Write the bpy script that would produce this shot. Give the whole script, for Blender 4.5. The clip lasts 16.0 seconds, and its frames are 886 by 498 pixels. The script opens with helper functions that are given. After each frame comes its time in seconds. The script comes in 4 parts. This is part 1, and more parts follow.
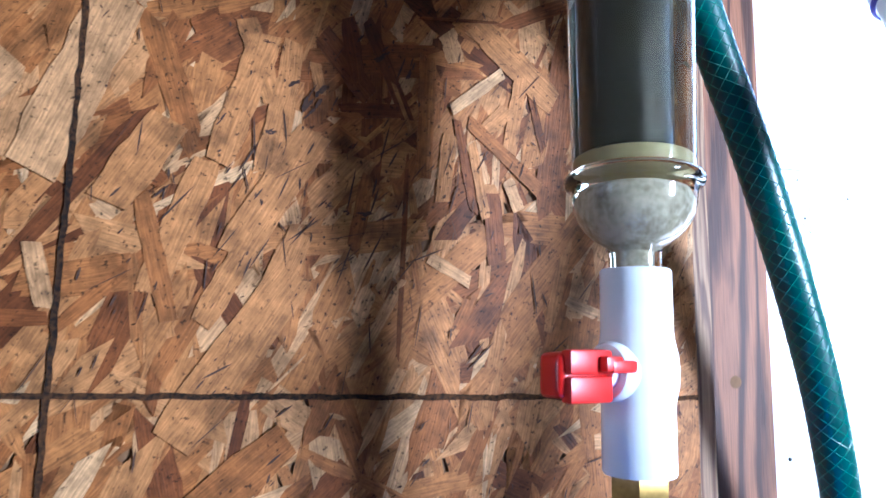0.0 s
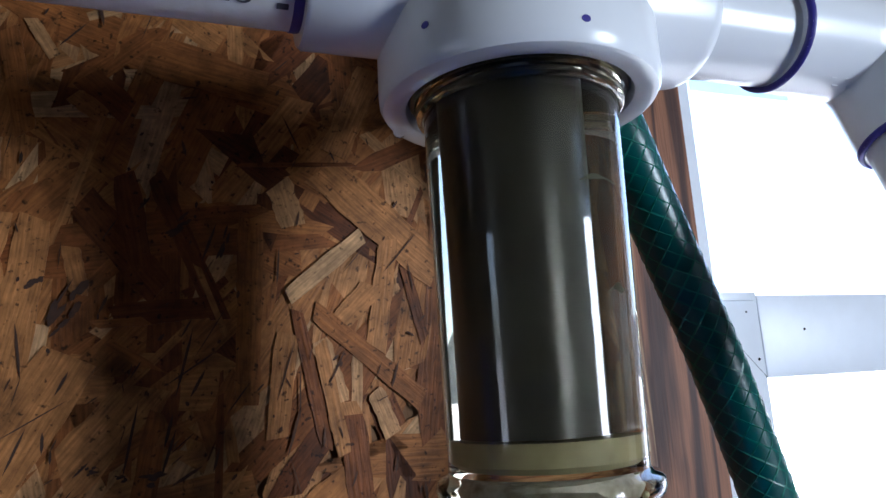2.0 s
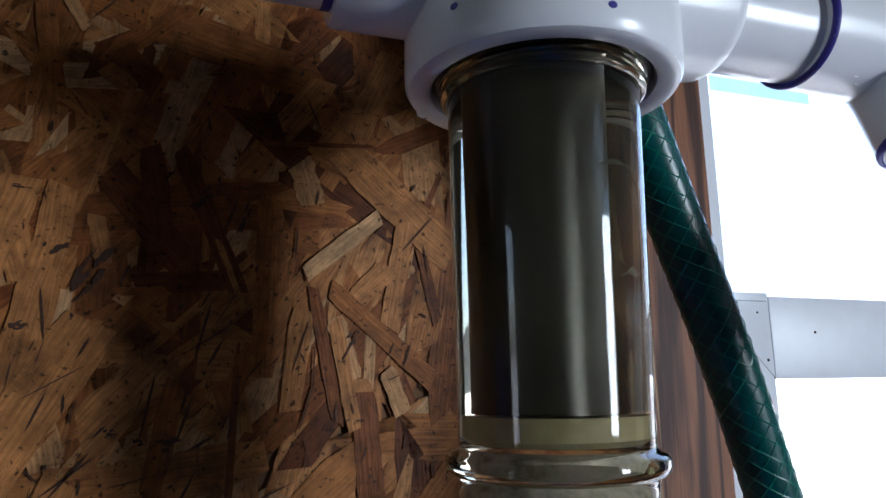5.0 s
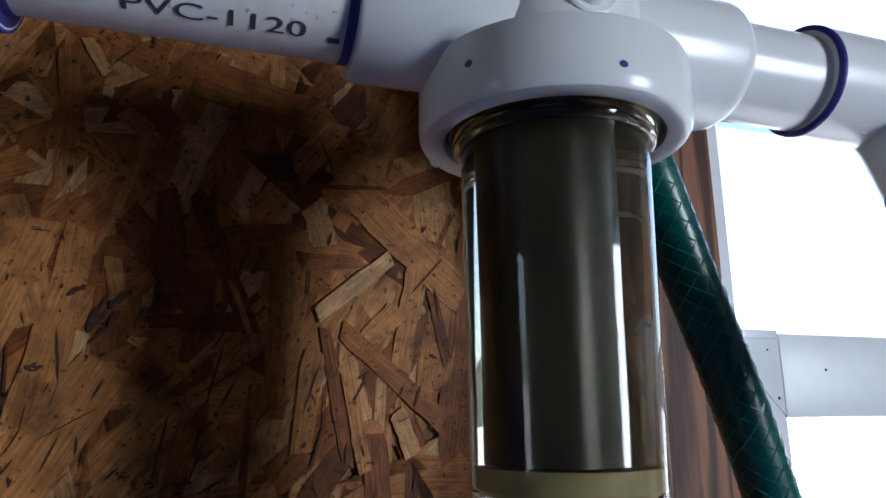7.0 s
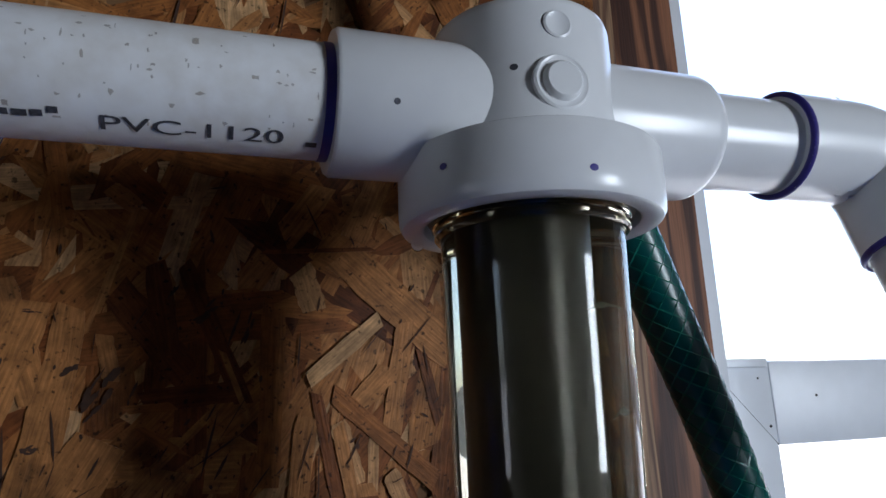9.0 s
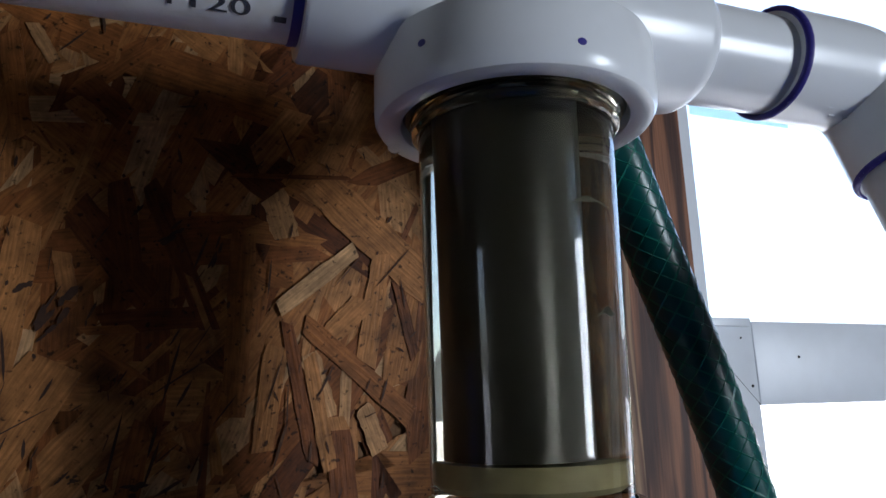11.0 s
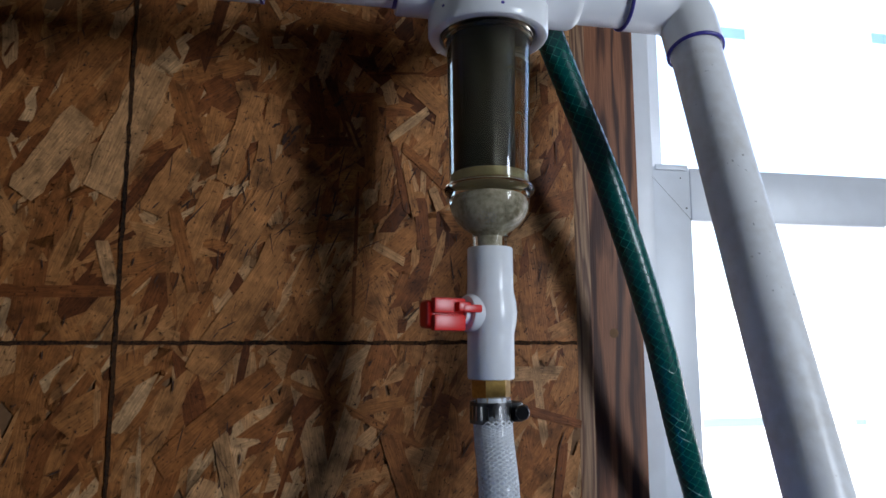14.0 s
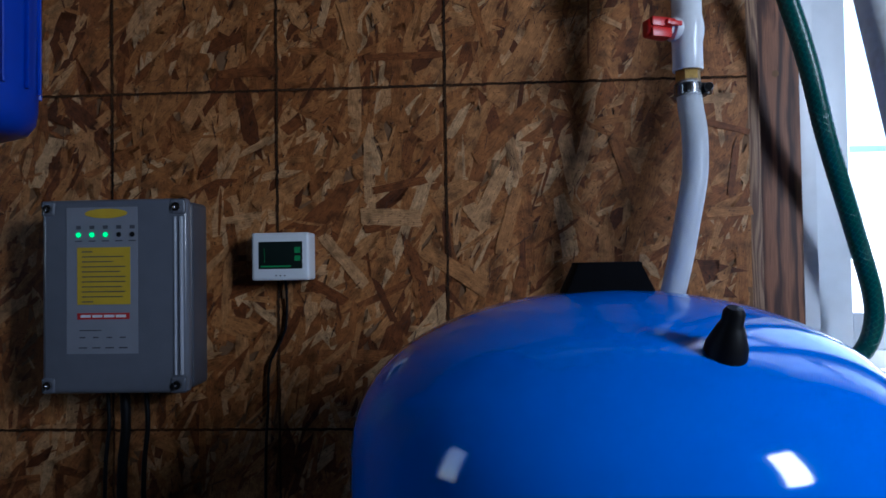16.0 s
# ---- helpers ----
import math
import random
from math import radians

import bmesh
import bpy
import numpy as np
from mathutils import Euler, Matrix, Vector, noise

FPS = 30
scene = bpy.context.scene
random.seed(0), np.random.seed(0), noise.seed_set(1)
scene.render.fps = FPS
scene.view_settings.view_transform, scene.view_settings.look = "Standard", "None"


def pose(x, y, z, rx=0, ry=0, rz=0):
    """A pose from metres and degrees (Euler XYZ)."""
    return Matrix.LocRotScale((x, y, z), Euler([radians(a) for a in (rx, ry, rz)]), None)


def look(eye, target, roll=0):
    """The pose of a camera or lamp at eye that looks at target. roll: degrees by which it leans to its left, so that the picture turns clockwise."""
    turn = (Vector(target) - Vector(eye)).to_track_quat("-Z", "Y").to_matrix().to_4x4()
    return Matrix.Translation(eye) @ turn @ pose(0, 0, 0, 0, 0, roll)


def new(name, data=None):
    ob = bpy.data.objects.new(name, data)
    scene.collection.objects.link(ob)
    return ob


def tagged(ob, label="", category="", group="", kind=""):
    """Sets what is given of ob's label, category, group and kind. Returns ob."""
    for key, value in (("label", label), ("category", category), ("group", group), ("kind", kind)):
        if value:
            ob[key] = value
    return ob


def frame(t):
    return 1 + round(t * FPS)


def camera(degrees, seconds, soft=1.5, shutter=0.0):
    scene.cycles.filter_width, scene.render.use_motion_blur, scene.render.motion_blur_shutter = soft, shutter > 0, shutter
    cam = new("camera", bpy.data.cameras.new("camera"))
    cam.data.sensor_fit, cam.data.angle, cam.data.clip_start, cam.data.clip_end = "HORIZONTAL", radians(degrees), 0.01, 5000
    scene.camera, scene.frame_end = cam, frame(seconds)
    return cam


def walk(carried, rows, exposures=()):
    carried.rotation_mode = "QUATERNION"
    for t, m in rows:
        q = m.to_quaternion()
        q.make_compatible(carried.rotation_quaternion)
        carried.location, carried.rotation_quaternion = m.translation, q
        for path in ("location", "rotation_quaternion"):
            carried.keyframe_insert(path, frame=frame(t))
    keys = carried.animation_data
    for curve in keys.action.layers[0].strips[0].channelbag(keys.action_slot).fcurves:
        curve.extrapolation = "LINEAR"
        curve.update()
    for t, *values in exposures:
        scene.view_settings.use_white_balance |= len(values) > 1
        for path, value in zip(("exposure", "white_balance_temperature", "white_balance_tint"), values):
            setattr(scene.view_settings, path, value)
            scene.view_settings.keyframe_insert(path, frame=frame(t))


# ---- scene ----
cam = camera(66.7, 16.0, shutter=0.1)
PATH = [
    (0, (0.107, -0.365, 1.527), (0.563, 1.561, 1.814), 1.1),
    (0.5, (0.14, -0.296, 1.588), (0.729, 1.582, 1.947), 1.0),
    (1, (0.158, -0.273, 1.612), (0.77, 1.58, 2.046), -0.6),
    (1.5, (0.158, -0.273, 1.614), (0.786, 1.586, 2.001), -1.1),
    (2, (0.166, -0.275, 1.624), (0.825, 1.571, 2.024), -3.2),
    (2.5, (0.15, -0.266, 1.621), (0.868, 1.571, 1.956), -0.6),
    (3, (0.149, -0.263, 1.62), (0.838, 1.579, 1.984), -0.2),
    (3.5, (0.159, -0.268, 1.615), (0.783, 1.589, 2.022), -0.4),
    (4, (0.16, -0.272, 1.618), (0.799, 1.582, 2.007), -1.6),
    (4.2, (0.163, -0.274, 1.62), (0.809, 1.58, 2.002), -1.1),
    (6.3, (0.163, -0.278, 1.616), (0.78, 1.576, 2.044), -0.7),
    (6.5, (0.167, -0.278, 1.619), (0.804, 1.563, 2.069), -0.7),
    (7, (0.16, -0.28, 1.625), (0.766, 1.57, 2.085), -0.3),
    (7.5, (0.157, -0.282, 1.631), (0.752, 1.567, 2.107), -0.6),
    (8, (0.161, -0.286, 1.638), (0.755, 1.566, 2.103), -1.4),
    (8.5, (0.164, -0.29, 1.648), (0.768, 1.557, 2.119), -1.7),
    (9, (0.162, -0.291, 1.65), (0.775, 1.558, 2.105), -2.2),
    (9.2, (0.158, -0.285, 1.642), (0.767, 1.567, 2.087), -2.1),
    (11.3, (0.171, -0.275, 1.625), (0.835, 1.559, 2.068), -1.3),
    (11.5, (0.172, -0.277, 1.628), (0.834, 1.553, 2.09), -1.3),
    (12, (0.165, -0.284, 1.64), (0.784, 1.553, 2.133), -1.0),
    (12.5, (0.163, -0.285, 1.636), (0.767, 1.564, 2.103), -1.0),
    (13, (0.157, -0.3, 1.615), (0.7, 1.579, 2.036), -0.6),
    (13.3, (0.150, -0.333, 1.596), (0.693, 1.542, 2.030), -2.0),
    (13.5, (0.152, -0.379, 1.576), (0.677, 1.499, 2.021), -1.5),
    (13.8, (0.153, -0.469, 1.537), (0.530, 1.477, 1.803), -1.4),
    (14, (0.142, -0.526, 1.501), (0.506, 1.422, 1.773), -0.0),
    (14.3, (0.140, -0.606, 1.460), (0.364, 1.359, 1.759), 1.9),
    (14.5, (0.128, -0.65, 1.449), (0.334, 1.322, 1.717), 2.1),
    (14.8, (0.129, -0.702, 1.413), (0.246, 1.280, 1.655), 2.5),
    (15, (0.116, -0.731, 1.407), (0.303, 1.251, 1.595), 1.9),
    (15.3, (0.125, -0.762, 1.355), (0.251, 1.228, 1.517), 2.3),
    (15.5, (0.093, -0.779, 1.338), (0.176, 1.216, 1.441), 3.2),
    (16, (0.036, -0.797, 1.286), (-0.068, 1.199, 1.334), -0.9),
]
EXPOSURES = [(0.0, 4.45, 4950, 10), (0.3, 4.25, 5100, 10), (0.6, 3.6, 5200, 10), (0.9, 3.1, 5500, 10), (1.3, 2.7, 5700, 10), (2.0, 2.75, 5700, 10), (2.5, 2.45, 5900, 10),
             (4.0, 2.35, 5900, 10), (6.5, 2.4, 5900, 10), (8.5, 2.1, 6000, 10), (12.5, 2.1, 6000, 10), (13.0, 2.1, 6000, 10), (13.5, 2.25, 6000, 10), (14.0, 2.2, 6000, 10), (14.5, 2.1, 6000, 10), (15.0, 2.05, 5900, 10), (15.5, 1.9, 5700, 10), (16.0, 2.25, 5250, 10)]
walk(cam, [(t, look(eye, target, roll)) for t, eye, target, roll in PATH], EXPOSURES)


# ---- light ----
world = bpy.data.worlds.new("sky")
scene.world = world
world.use_nodes = True
wn = world.node_tree
sky = wn.nodes.new("ShaderNodeTexSky")
sky.sky_type, sky.sun_disc = "NISHITA", False
sky.sun_elevation, sky.sun_rotation = radians(79), radians(-31)
sky.dust_density = 3.0
wn.links.new(sky.outputs[0], wn.nodes["Background"].inputs[0])
wn.nodes["Background"].inputs[1].default_value = 0.15


def lamp(name, kind, m, energy, color, size=None):
    data = bpy.data.lights.new(name, kind)
    data.energy, data.color = energy, color
    if kind == "AREA":
        data.shape, data.size, data.size_y = "RECTANGLE", size[0], size[1]
    ob = new(name, data)
    ob.matrix_world = m
    return ob


sun = lamp("sun", "SUN", look((0.3, 0.56, 4.15), (0.6, 0.06, 1.15)), 3.5, (1.0, 0.95, 0.87))
sun.data.angle = radians(0.6)
# daylight that enters by the windows in the two side walls
lamp("daylight_east", "AREA", look((1.19, -1.19, 1.70), (0.2, 0.0, 1.58)), 2.7, (0.9, 0.95, 1.0), (0.24, 0.50))
lamp("daylight_west", "AREA", look((-2.19, -0.97, 1.72), (0.2, -0.9, 1.6)), 0.15, (0.87, 0.94, 1.0), (0.3, 0.86))


# ---- materials ----
def material(name, color, rough=0.5, metal=0.0, spot=None, grain=60.0, amount=0.5, bump=0.0, big=4.0, stretch=(1, 1, 1), **more):
    """A surface with two scales of variation between color and spot, and fine relief."""
    m = bpy.data.materials.new(name)
    m.use_nodes = True
    nt = m.node_tree
    b = nt.nodes["Principled BSDF"]
    b.inputs["Roughness"].default_value, b.inputs["Metallic"].default_value = rough, metal
    for key, v in more.items():
        b.inputs[key.replace("_", " ")].default_value = v
    tc = nt.nodes.new("ShaderNodeTexCoord")
    mp = nt.nodes.new("ShaderNodeMapping")
    mp.inputs["Scale"].default_value = stretch
    nt.links.new(tc.outputs["Object"], mp.inputs[0])
    fine, large = nt.nodes.new("ShaderNodeTexNoise"), nt.nodes.new("ShaderNodeTexNoise")
    for n, s in ((fine, grain), (large, big)):
        n.inputs["Scale"].default_value, n.inputs["Detail"].default_value = s, 6
        nt.links.new(mp.outputs[0], n.inputs["Vector"])
    mul = nt.nodes.new("ShaderNodeMath")
    mul.operation = "MULTIPLY"
    nt.links.new(fine.outputs[0], mul.inputs[0])
    nt.links.new(large.outputs[0], mul.inputs[1])
    ramp = nt.nodes.new("ShaderNodeMapRange")
    ramp.inputs[1].default_value, ramp.inputs[2].default_value = 0.18, 0.42
    ramp.inputs[4].default_value = amount
    nt.links.new(mul.outputs[0], ramp.inputs[0])
    mix = nt.nodes.new("ShaderNodeMix")
    mix.data_type = "RGBA"
    spot = spot or tuple(c * 0.75 for c in color)
    mix.inputs[6].default_value, mix.inputs[7].default_value = (*color, 1), (*spot, 1)
    nt.links.new(ramp.outputs[0], mix.inputs[0])
    nt.links.new(mix.outputs[2], b.inputs["Base Color"])
    if bump:
        bp = nt.nodes.new("ShaderNodeBump")
        bp.inputs["Strength"].default_value, bp.inputs["Distance"].default_value = bump, 0.001
        nt.links.new(fine.outputs[0], bp.inputs["Height"])
        nt.links.new(bp.outputs[0], b.inputs["Normal"])
    return m


def strand_material(name="osb_strands", tone=None):
    """Wood strands: each island its own tone, grain along the strand."""
    m = bpy.data.materials.new(name)
    m.use_nodes = True
    nt, L = m.node_tree, m.node_tree.links
    b = nt.nodes["Principled BSDF"]
    b.inputs["Roughness"].default_value = 0.55
    b.inputs["Specular IOR Level"].default_value = 0.25
    geo = nt.nodes.new("ShaderNodeNewGeometry")
    ramp = nt.nodes.new("ShaderNodeValToRGB")
    tones = ((0.0, (0.115, 0.034, 0.009)), (0.07, (0.2, 0.06, 0.015)), (0.25, (0.32, 0.112, 0.028)), (0.55, (0.43, 0.17, 0.048)),
             (0.8, (0.53, 0.24, 0.082)), (1.0, (0.64, 0.375, 0.175)))
    while len(ramp.color_ramp.elements) < len(tones):
        ramp.color_ramp.elements.new(0.5)
    for e, (p, c) in zip(ramp.color_ramp.elements, tones):
        e.position, e.color = p, (*c, 1)
    if tone == "each":
        info = nt.nodes.new("ShaderNodeObjectInfo")
        L.new(info.outputs["Random"], ramp.inputs[0])
    elif tone is None:
        L.new(geo.outputs["Random Per Island"], ramp.inputs[0])
    else:
        ramp.inputs[0].default_value = tone
    uv = nt.nodes.new("ShaderNodeUVMap")
    uv.uv_map = "grain"
    mp = nt.nodes.new("ShaderNodeMapping")
    mp.inputs["Scale"].default_value = (70, 900, 1)
    L.new(uv.outputs[0], mp.inputs[0])
    grain = nt.nodes.new("ShaderNodeTexNoise")
    grain.inputs["Scale"].default_value, grain.inputs["Detail"].default_value = 1.0, 5
    L.new(mp.outputs[0], grain.inputs["Vector"])
    tc = nt.nodes.new("ShaderNodeTexCoord")
    dirt = nt.nodes.new("ShaderNodeTexNoise")
    dirt.inputs["Scale"].default_value, dirt.inputs["Detail"].default_value = 45, 7
    L.new(tc.outputs["Object"], dirt.inputs["Vector"])
    specks = nt.nodes.new("ShaderNodeTexNoise")
    specks.inputs["Scale"].default_value, specks.inputs["Detail"].default_value = 420, 3
    L.new(tc.outputs["Object"], specks.inputs["Vector"])

    def rng(src, a, z, lo, hi):
        r = nt.nodes.new("ShaderNodeMapRange")
        r.inputs[1].default_value, r.inputs[2].default_value, r.inputs[3].default_value, r.inputs[4].default_value = a, z, lo, hi
        L.new(src, r.inputs[0])
        return r.outputs[0]

    def times(a, c):
        x = nt.nodes.new("ShaderNodeMath")
        x.operation = "MULTIPLY"
        L.new(a, x.inputs[0])
        L.new(c, x.inputs[1])
        return x.outputs[0]

    blotch = nt.nodes.new("ShaderNodeTexNoise")
    blotch.inputs["Scale"].default_value, blotch.inputs["Detail"].default_value = 120, 8
    blotch.inputs["Roughness"].default_value = 0.7
    L.new(tc.outputs["Object"], blotch.inputs["Vector"])
    f = times(times(rng(grain.outputs[0], 0.3, 0.7, 0.6, 1.2), rng(dirt.outputs[0], 0.33, 0.5, 0.5, 1.0)), times(rng(specks.outputs[0], 0.29, 0.38, 0.25, 1.0), rng(blotch.outputs[0], 0.36, 0.62, 0.68, 1.12)))
    mix = nt.nodes.new("ShaderNodeVectorMath")
    mix.operation = "SCALE"
    L.new(ramp.outputs[0], mix.inputs[0])
    L.new(f, mix.inputs["Scale"])
    L.new(mix.outputs[0], b.inputs["Base Color"])
    bp = nt.nodes.new("ShaderNodeBump")
    bp.inputs["Strength"].default_value, bp.inputs["Distance"].default_value = 0.5, 0.0006
    L.new(grain.outputs[0], bp.inputs["Height"])
    L.new(bp.outputs[0], b.inputs["Normal"])
    return m


def lumber_material(name, dark, light, scale=28.0, rot=0.0):
    """Sawn softwood with long cathedral grain, upright."""
    m = bpy.data.materials.new(name)
    m.use_nodes = True
    nt, L = m.node_tree, m.node_tree.links
    b = nt.nodes["Principled BSDF"]
    b.inputs["Roughness"].default_value = 0.6
    tc, mp = nt.nodes.new("ShaderNodeTexCoord"), nt.nodes.new("ShaderNodeMapping")
    mp.inputs["Scale"].default_value = (1.0, 1.0, 0.1)
    L.new(tc.outputs["Object"], mp.inputs[0])
    warp = nt.nodes.new("ShaderNodeTexNoise")
    warp.inputs["Scale"].default_value, warp.inputs["Detail"].default_value = 30, 3
    L.new(mp.outputs[0], warp.inputs["Vector"])
    add = nt.nodes.new("ShaderNodeVectorMath")
    add.operation = "MULTIPLY_ADD"
    add.inputs[1].default_value = (0.07, 0.07, 0.07)
    L.new(warp.outputs["Color"], add.inputs[0])
    L.new(mp.outputs[0], add.inputs[2])
    wave = nt.nodes.new("ShaderNodeTexWave")
    wave.wave_type, wave.bands_direction = "BANDS", "X"
    wave.inputs["Scale"].default_value, wave.inputs["Distortion"].default_value = scale, 4.0
    wave.inputs["Detail"].default_value, wave.inputs["Detail Scale"].default_value = 3, 2.0
    L.new(add.outputs[0], wave.inputs["Vector"])
    mp2 = nt.nodes.new("ShaderNodeMapping")
    mp2.inputs["Scale"].default_value = (900, 900, 30)
    L.new(tc.outputs["Object"], mp2.inputs[0])
    fib = nt.nodes.new("ShaderNodeTexNoise")
    fib.inputs["Scale"].default_value, fib.inputs["Detail"].default_value = 1, 4
    L.new(mp2.outputs[0], fib.inputs["Vector"])
    ramp = nt.nodes.new("ShaderNodeValToRGB")
    ramp.color_ramp.elements[0].color, ramp.color_ramp.elements[1].color = (*dark, 1), (*light, 1)
    ramp.color_ramp.elements[0].position, ramp.color_ramp.elements[1].position = 0.1, 0.8
    L.new(wave.outputs["Fac"], ramp.inputs[0])
    r = nt.nodes.new("ShaderNodeMapRange")
    r.inputs[1].default_value, r.inputs[2].default_value, r.inputs[3].default_value, r.inputs[4].default_value = 0.3, 0.7, 0.7, 1.2
    L.new(fib.outputs[0], r.inputs[0])
    sc = nt.nodes.new("ShaderNodeVectorMath")
    sc.operation = "SCALE"
    L.new(ramp.outputs[0], sc.inputs[0])
    L.new(r.outputs[0], sc.inputs["Scale"])
    L.new(sc.outputs[0], b.inputs["Base Color"])
    bp = nt.nodes.new("ShaderNodeBump")
    bp.inputs["Strength"].default_value, bp.inputs["Distance"].default_value = 0.4, 0.001
    L.new(fib.outputs[0], bp.inputs["Height"])
    L.new(bp.outputs[0], b.inputs["Normal"])
    return m


def clear_material(name, color, rough, ior):
    m = bpy.data.materials.new(name)
    m.use_nodes = True
    b = m.node_tree.nodes["Principled BSDF"]
    b.inputs["Base Color"].default_value = (*color, 1)
    b.inputs["Roughness"].default_value, b.inputs["IOR"].default_value = rough, ior
    b.inputs["Transmission Weight"].default_value = 1.0
    return m


def glow_material(name, color, strength):
    m = bpy.data.materials.new(name)
    m.use_nodes = True
    b = m.node_tree.nodes["Principled BSDF"]
    b.inputs["Base Color"].default_value = (*color, 1)
    b.inputs["Emission Color"].default_value = (*color, 1)
    b.inputs["Emission Strength"].default_value = strength
    return m


OSB = strand_material()
OSB_LOOSE = strand_material("osb_single_strand", "each")
CORE = material("osb_core", (0.2, 0.1, 0.04), 0.8, spot=(0.1, 0.045, 0.018), grain=200, bump=0.5)
INK = material("marking_ink", (0.016, 0.012, 0.01), 0.9, spot=(0.13, 0.055, 0.02), grain=420, amount=0.95, Specular_IOR_Level=0.05)
STUD = lumber_material("stained_lumber", (0.06, 0.02, 0.0105), (0.27, 0.108, 0.05), 19.0)
STUD2 = lumber_material("lumber_edge", (0.14, 0.065, 0.035), (0.33, 0.19, 0.10), 45)
PVC = material("white_pvc", (0.84, 0.855, 0.88), 0.25, spot=(0.72, 0.735, 0.76), grain=90, amount=0.35, bump=0.02, big=12)
PIPE = material("printed_pvc_pipe", (0.83, 0.84, 0.86), 0.36, spot=(0.52, 0.47, 0.4), grain=130, amount=0.4, bump=0.03, big=30)
PRIMER = material("purple_primer", (0.045, 0.035, 0.26), 0.4, spot=(0.09, 0.09, 0.45), grain=300)
PRINT = material("black_print", (0.045, 0.047, 0.06), 0.5, spot=(0.2, 0.2, 0.23), grain=900, amount=0.7)
BOWL = clear_material("clear_bowl", (0.88, 0.84, 0.68), 0.03, 1.38)
MURK = material("sediment_screen", (0.016, 0.0155, 0.014), 0.3, spot=(0.085, 0.078, 0.06), grain=35, amount=0.7, big=18, stretch=(1, 1, 0.35))
CREAM = material("screen_end_cap", (0.42, 0.37, 0.2), 0.5, spot=(0.2, 0.16, 0.07), grain=200)
MURKY = material("murky_water", (0.125, 0.117, 0.09), 0.35, spot=(0.06, 0.056, 0.042), grain=60, amount=0.8, big=30, stretch=(1, 1, 0.4), Alpha=0.3)
RUBBER = material("black_rubber", (0.015, 0.015, 0.016), 0.35, spot=(0.035, 0.035, 0.035), grain=200)
BLACK = material("black_plastic", (0.004, 0.004, 0.005), 0.5, spot=(0.008, 0.008, 0.009), grain=120, bump=0.05, Specular_IOR_Level=0.2)
DULL = material("dull_black", (0.0035, 0.0035, 0.004), 0.9, spot=(0.005, 0.005, 0.006), grain=90, bump=0.05, Specular_IOR_Level=0.06)
GLOSS_BLACK = material("dark_blue_gloss", (0.0015, 0.002, 0.007), 0.3, spot=(0.003, 0.005, 0.02), grain=80, Specular_IOR_Level=0.3)
DARK_GREY = material("enclosure_side", (0.07, 0.075, 0.09), 0.35, spot=(0.05, 0.054, 0.066), grain=50, bump=0.03)
RED = material("red_plastic", (0.68, 0.012, 0.008), 0.35, spot=(0.55, 0.01, 0.007), grain=120, bump=0.05)
BRASS = material("brass", (0.62, 0.4, 0.12), 0.3, 1.0, spot=(0.3, 0.18, 0.06), grain=300)
STEEL = material("steel", (0.55, 0.55, 0.57), 0.25, 1.0, spot=(0.3, 0.3, 0.31), grain=250)
DARK_STEEL = material("dark_steel", (0.06, 0.06, 0.065), 0.4, 1.0, spot=(0.16, 0.16, 0.16), grain=200)
BRAID_TUBE = material("clear_vinyl", (0.84, 0.88, 0.93), 0.14, spot=(0.74, 0.79, 0.85), grain=80, Alpha=0.22)
BRAID_CORE = material("vinyl_inside", (0.72, 0.76, 0.81), 0.35, spot=(0.6, 0.64, 0.7), grain=60)
YARN = material("white_yarn", (0.93, 0.94, 0.95), 0.5, spot=(0.7, 0.72, 0.75), grain=700)
GREEN = material("green_hose_vinyl", (0.0, 0.07, 0.065), 0.3, spot=(0.0, 0.05, 0.045), grain=200, bump=0.05)
GREEN_NET = material("green_hose_braid", (0.006, 0.15, 0.105), 0.35, spot=(0.005, 0.1, 0.075), grain=400)
BLUE = material("blue_enamel", (0.001, 0.2, 0.95), 0.08, spot=(0.001, 0.17, 0.85), grain=40, amount=0.5, bump=0.02)
BLUE2 = material("blue_housing_plastic", (0.005, 0.05, 0.5), 0.35, spot=(0.004, 0.04, 0.4), grain=60)
VINYL = material("white_vinyl", (0.84, 0.87, 0.92), 0.35, spot=(0.66, 0.68, 0.7), grain=40, amount=0.4, bump=0.02)
GREY = material("grey_enclosure", (0.14, 0.15, 0.18), 0.3, spot=(0.1, 0.108, 0.13), grain=50, bump=0.03, Coat_Weight=0.3)
RIB_HIGHLIGHT = material("rib_highlight_grey", (0.42, 0.44, 0.5), 0.12, spot=(0.34, 0.36, 0.41), grain=60, Coat_Weight=0.6)
LABEL = material("label_film", (0.25, 0.26, 0.3), 0.4, spot=(0.2, 0.21, 0.24), grain=60)
YELLOW = material("yellow_label", (0.62, 0.42, 0.02), 0.5, spot=(0.5, 0.32, 0.015), grain=90)
REDLAB = material("red_label", (0.5, 0.02, 0.02), 0.5, spot=(0.4, 0.015, 0.015), grain=90)
WHITE = material("white_plastic", (0.75, 0.77, 0.8), 0.4, spot=(0.66, 0.68, 0.7), grain=60)
SCREEN = material("dark_screen", (0.006, 0.012, 0.01), 0.35, spot=(0.01, 0.02, 0.016), grain=30)
LED = glow_material("green_led", (0.01, 0.75, 0.16), 0.3)
LEDTEXT = glow_material("green_digits", (0.02, 0.2, 0.06), 0.015)
GLASS = clear_material("window_glass", (1, 1, 1), 0.0, 1.1)
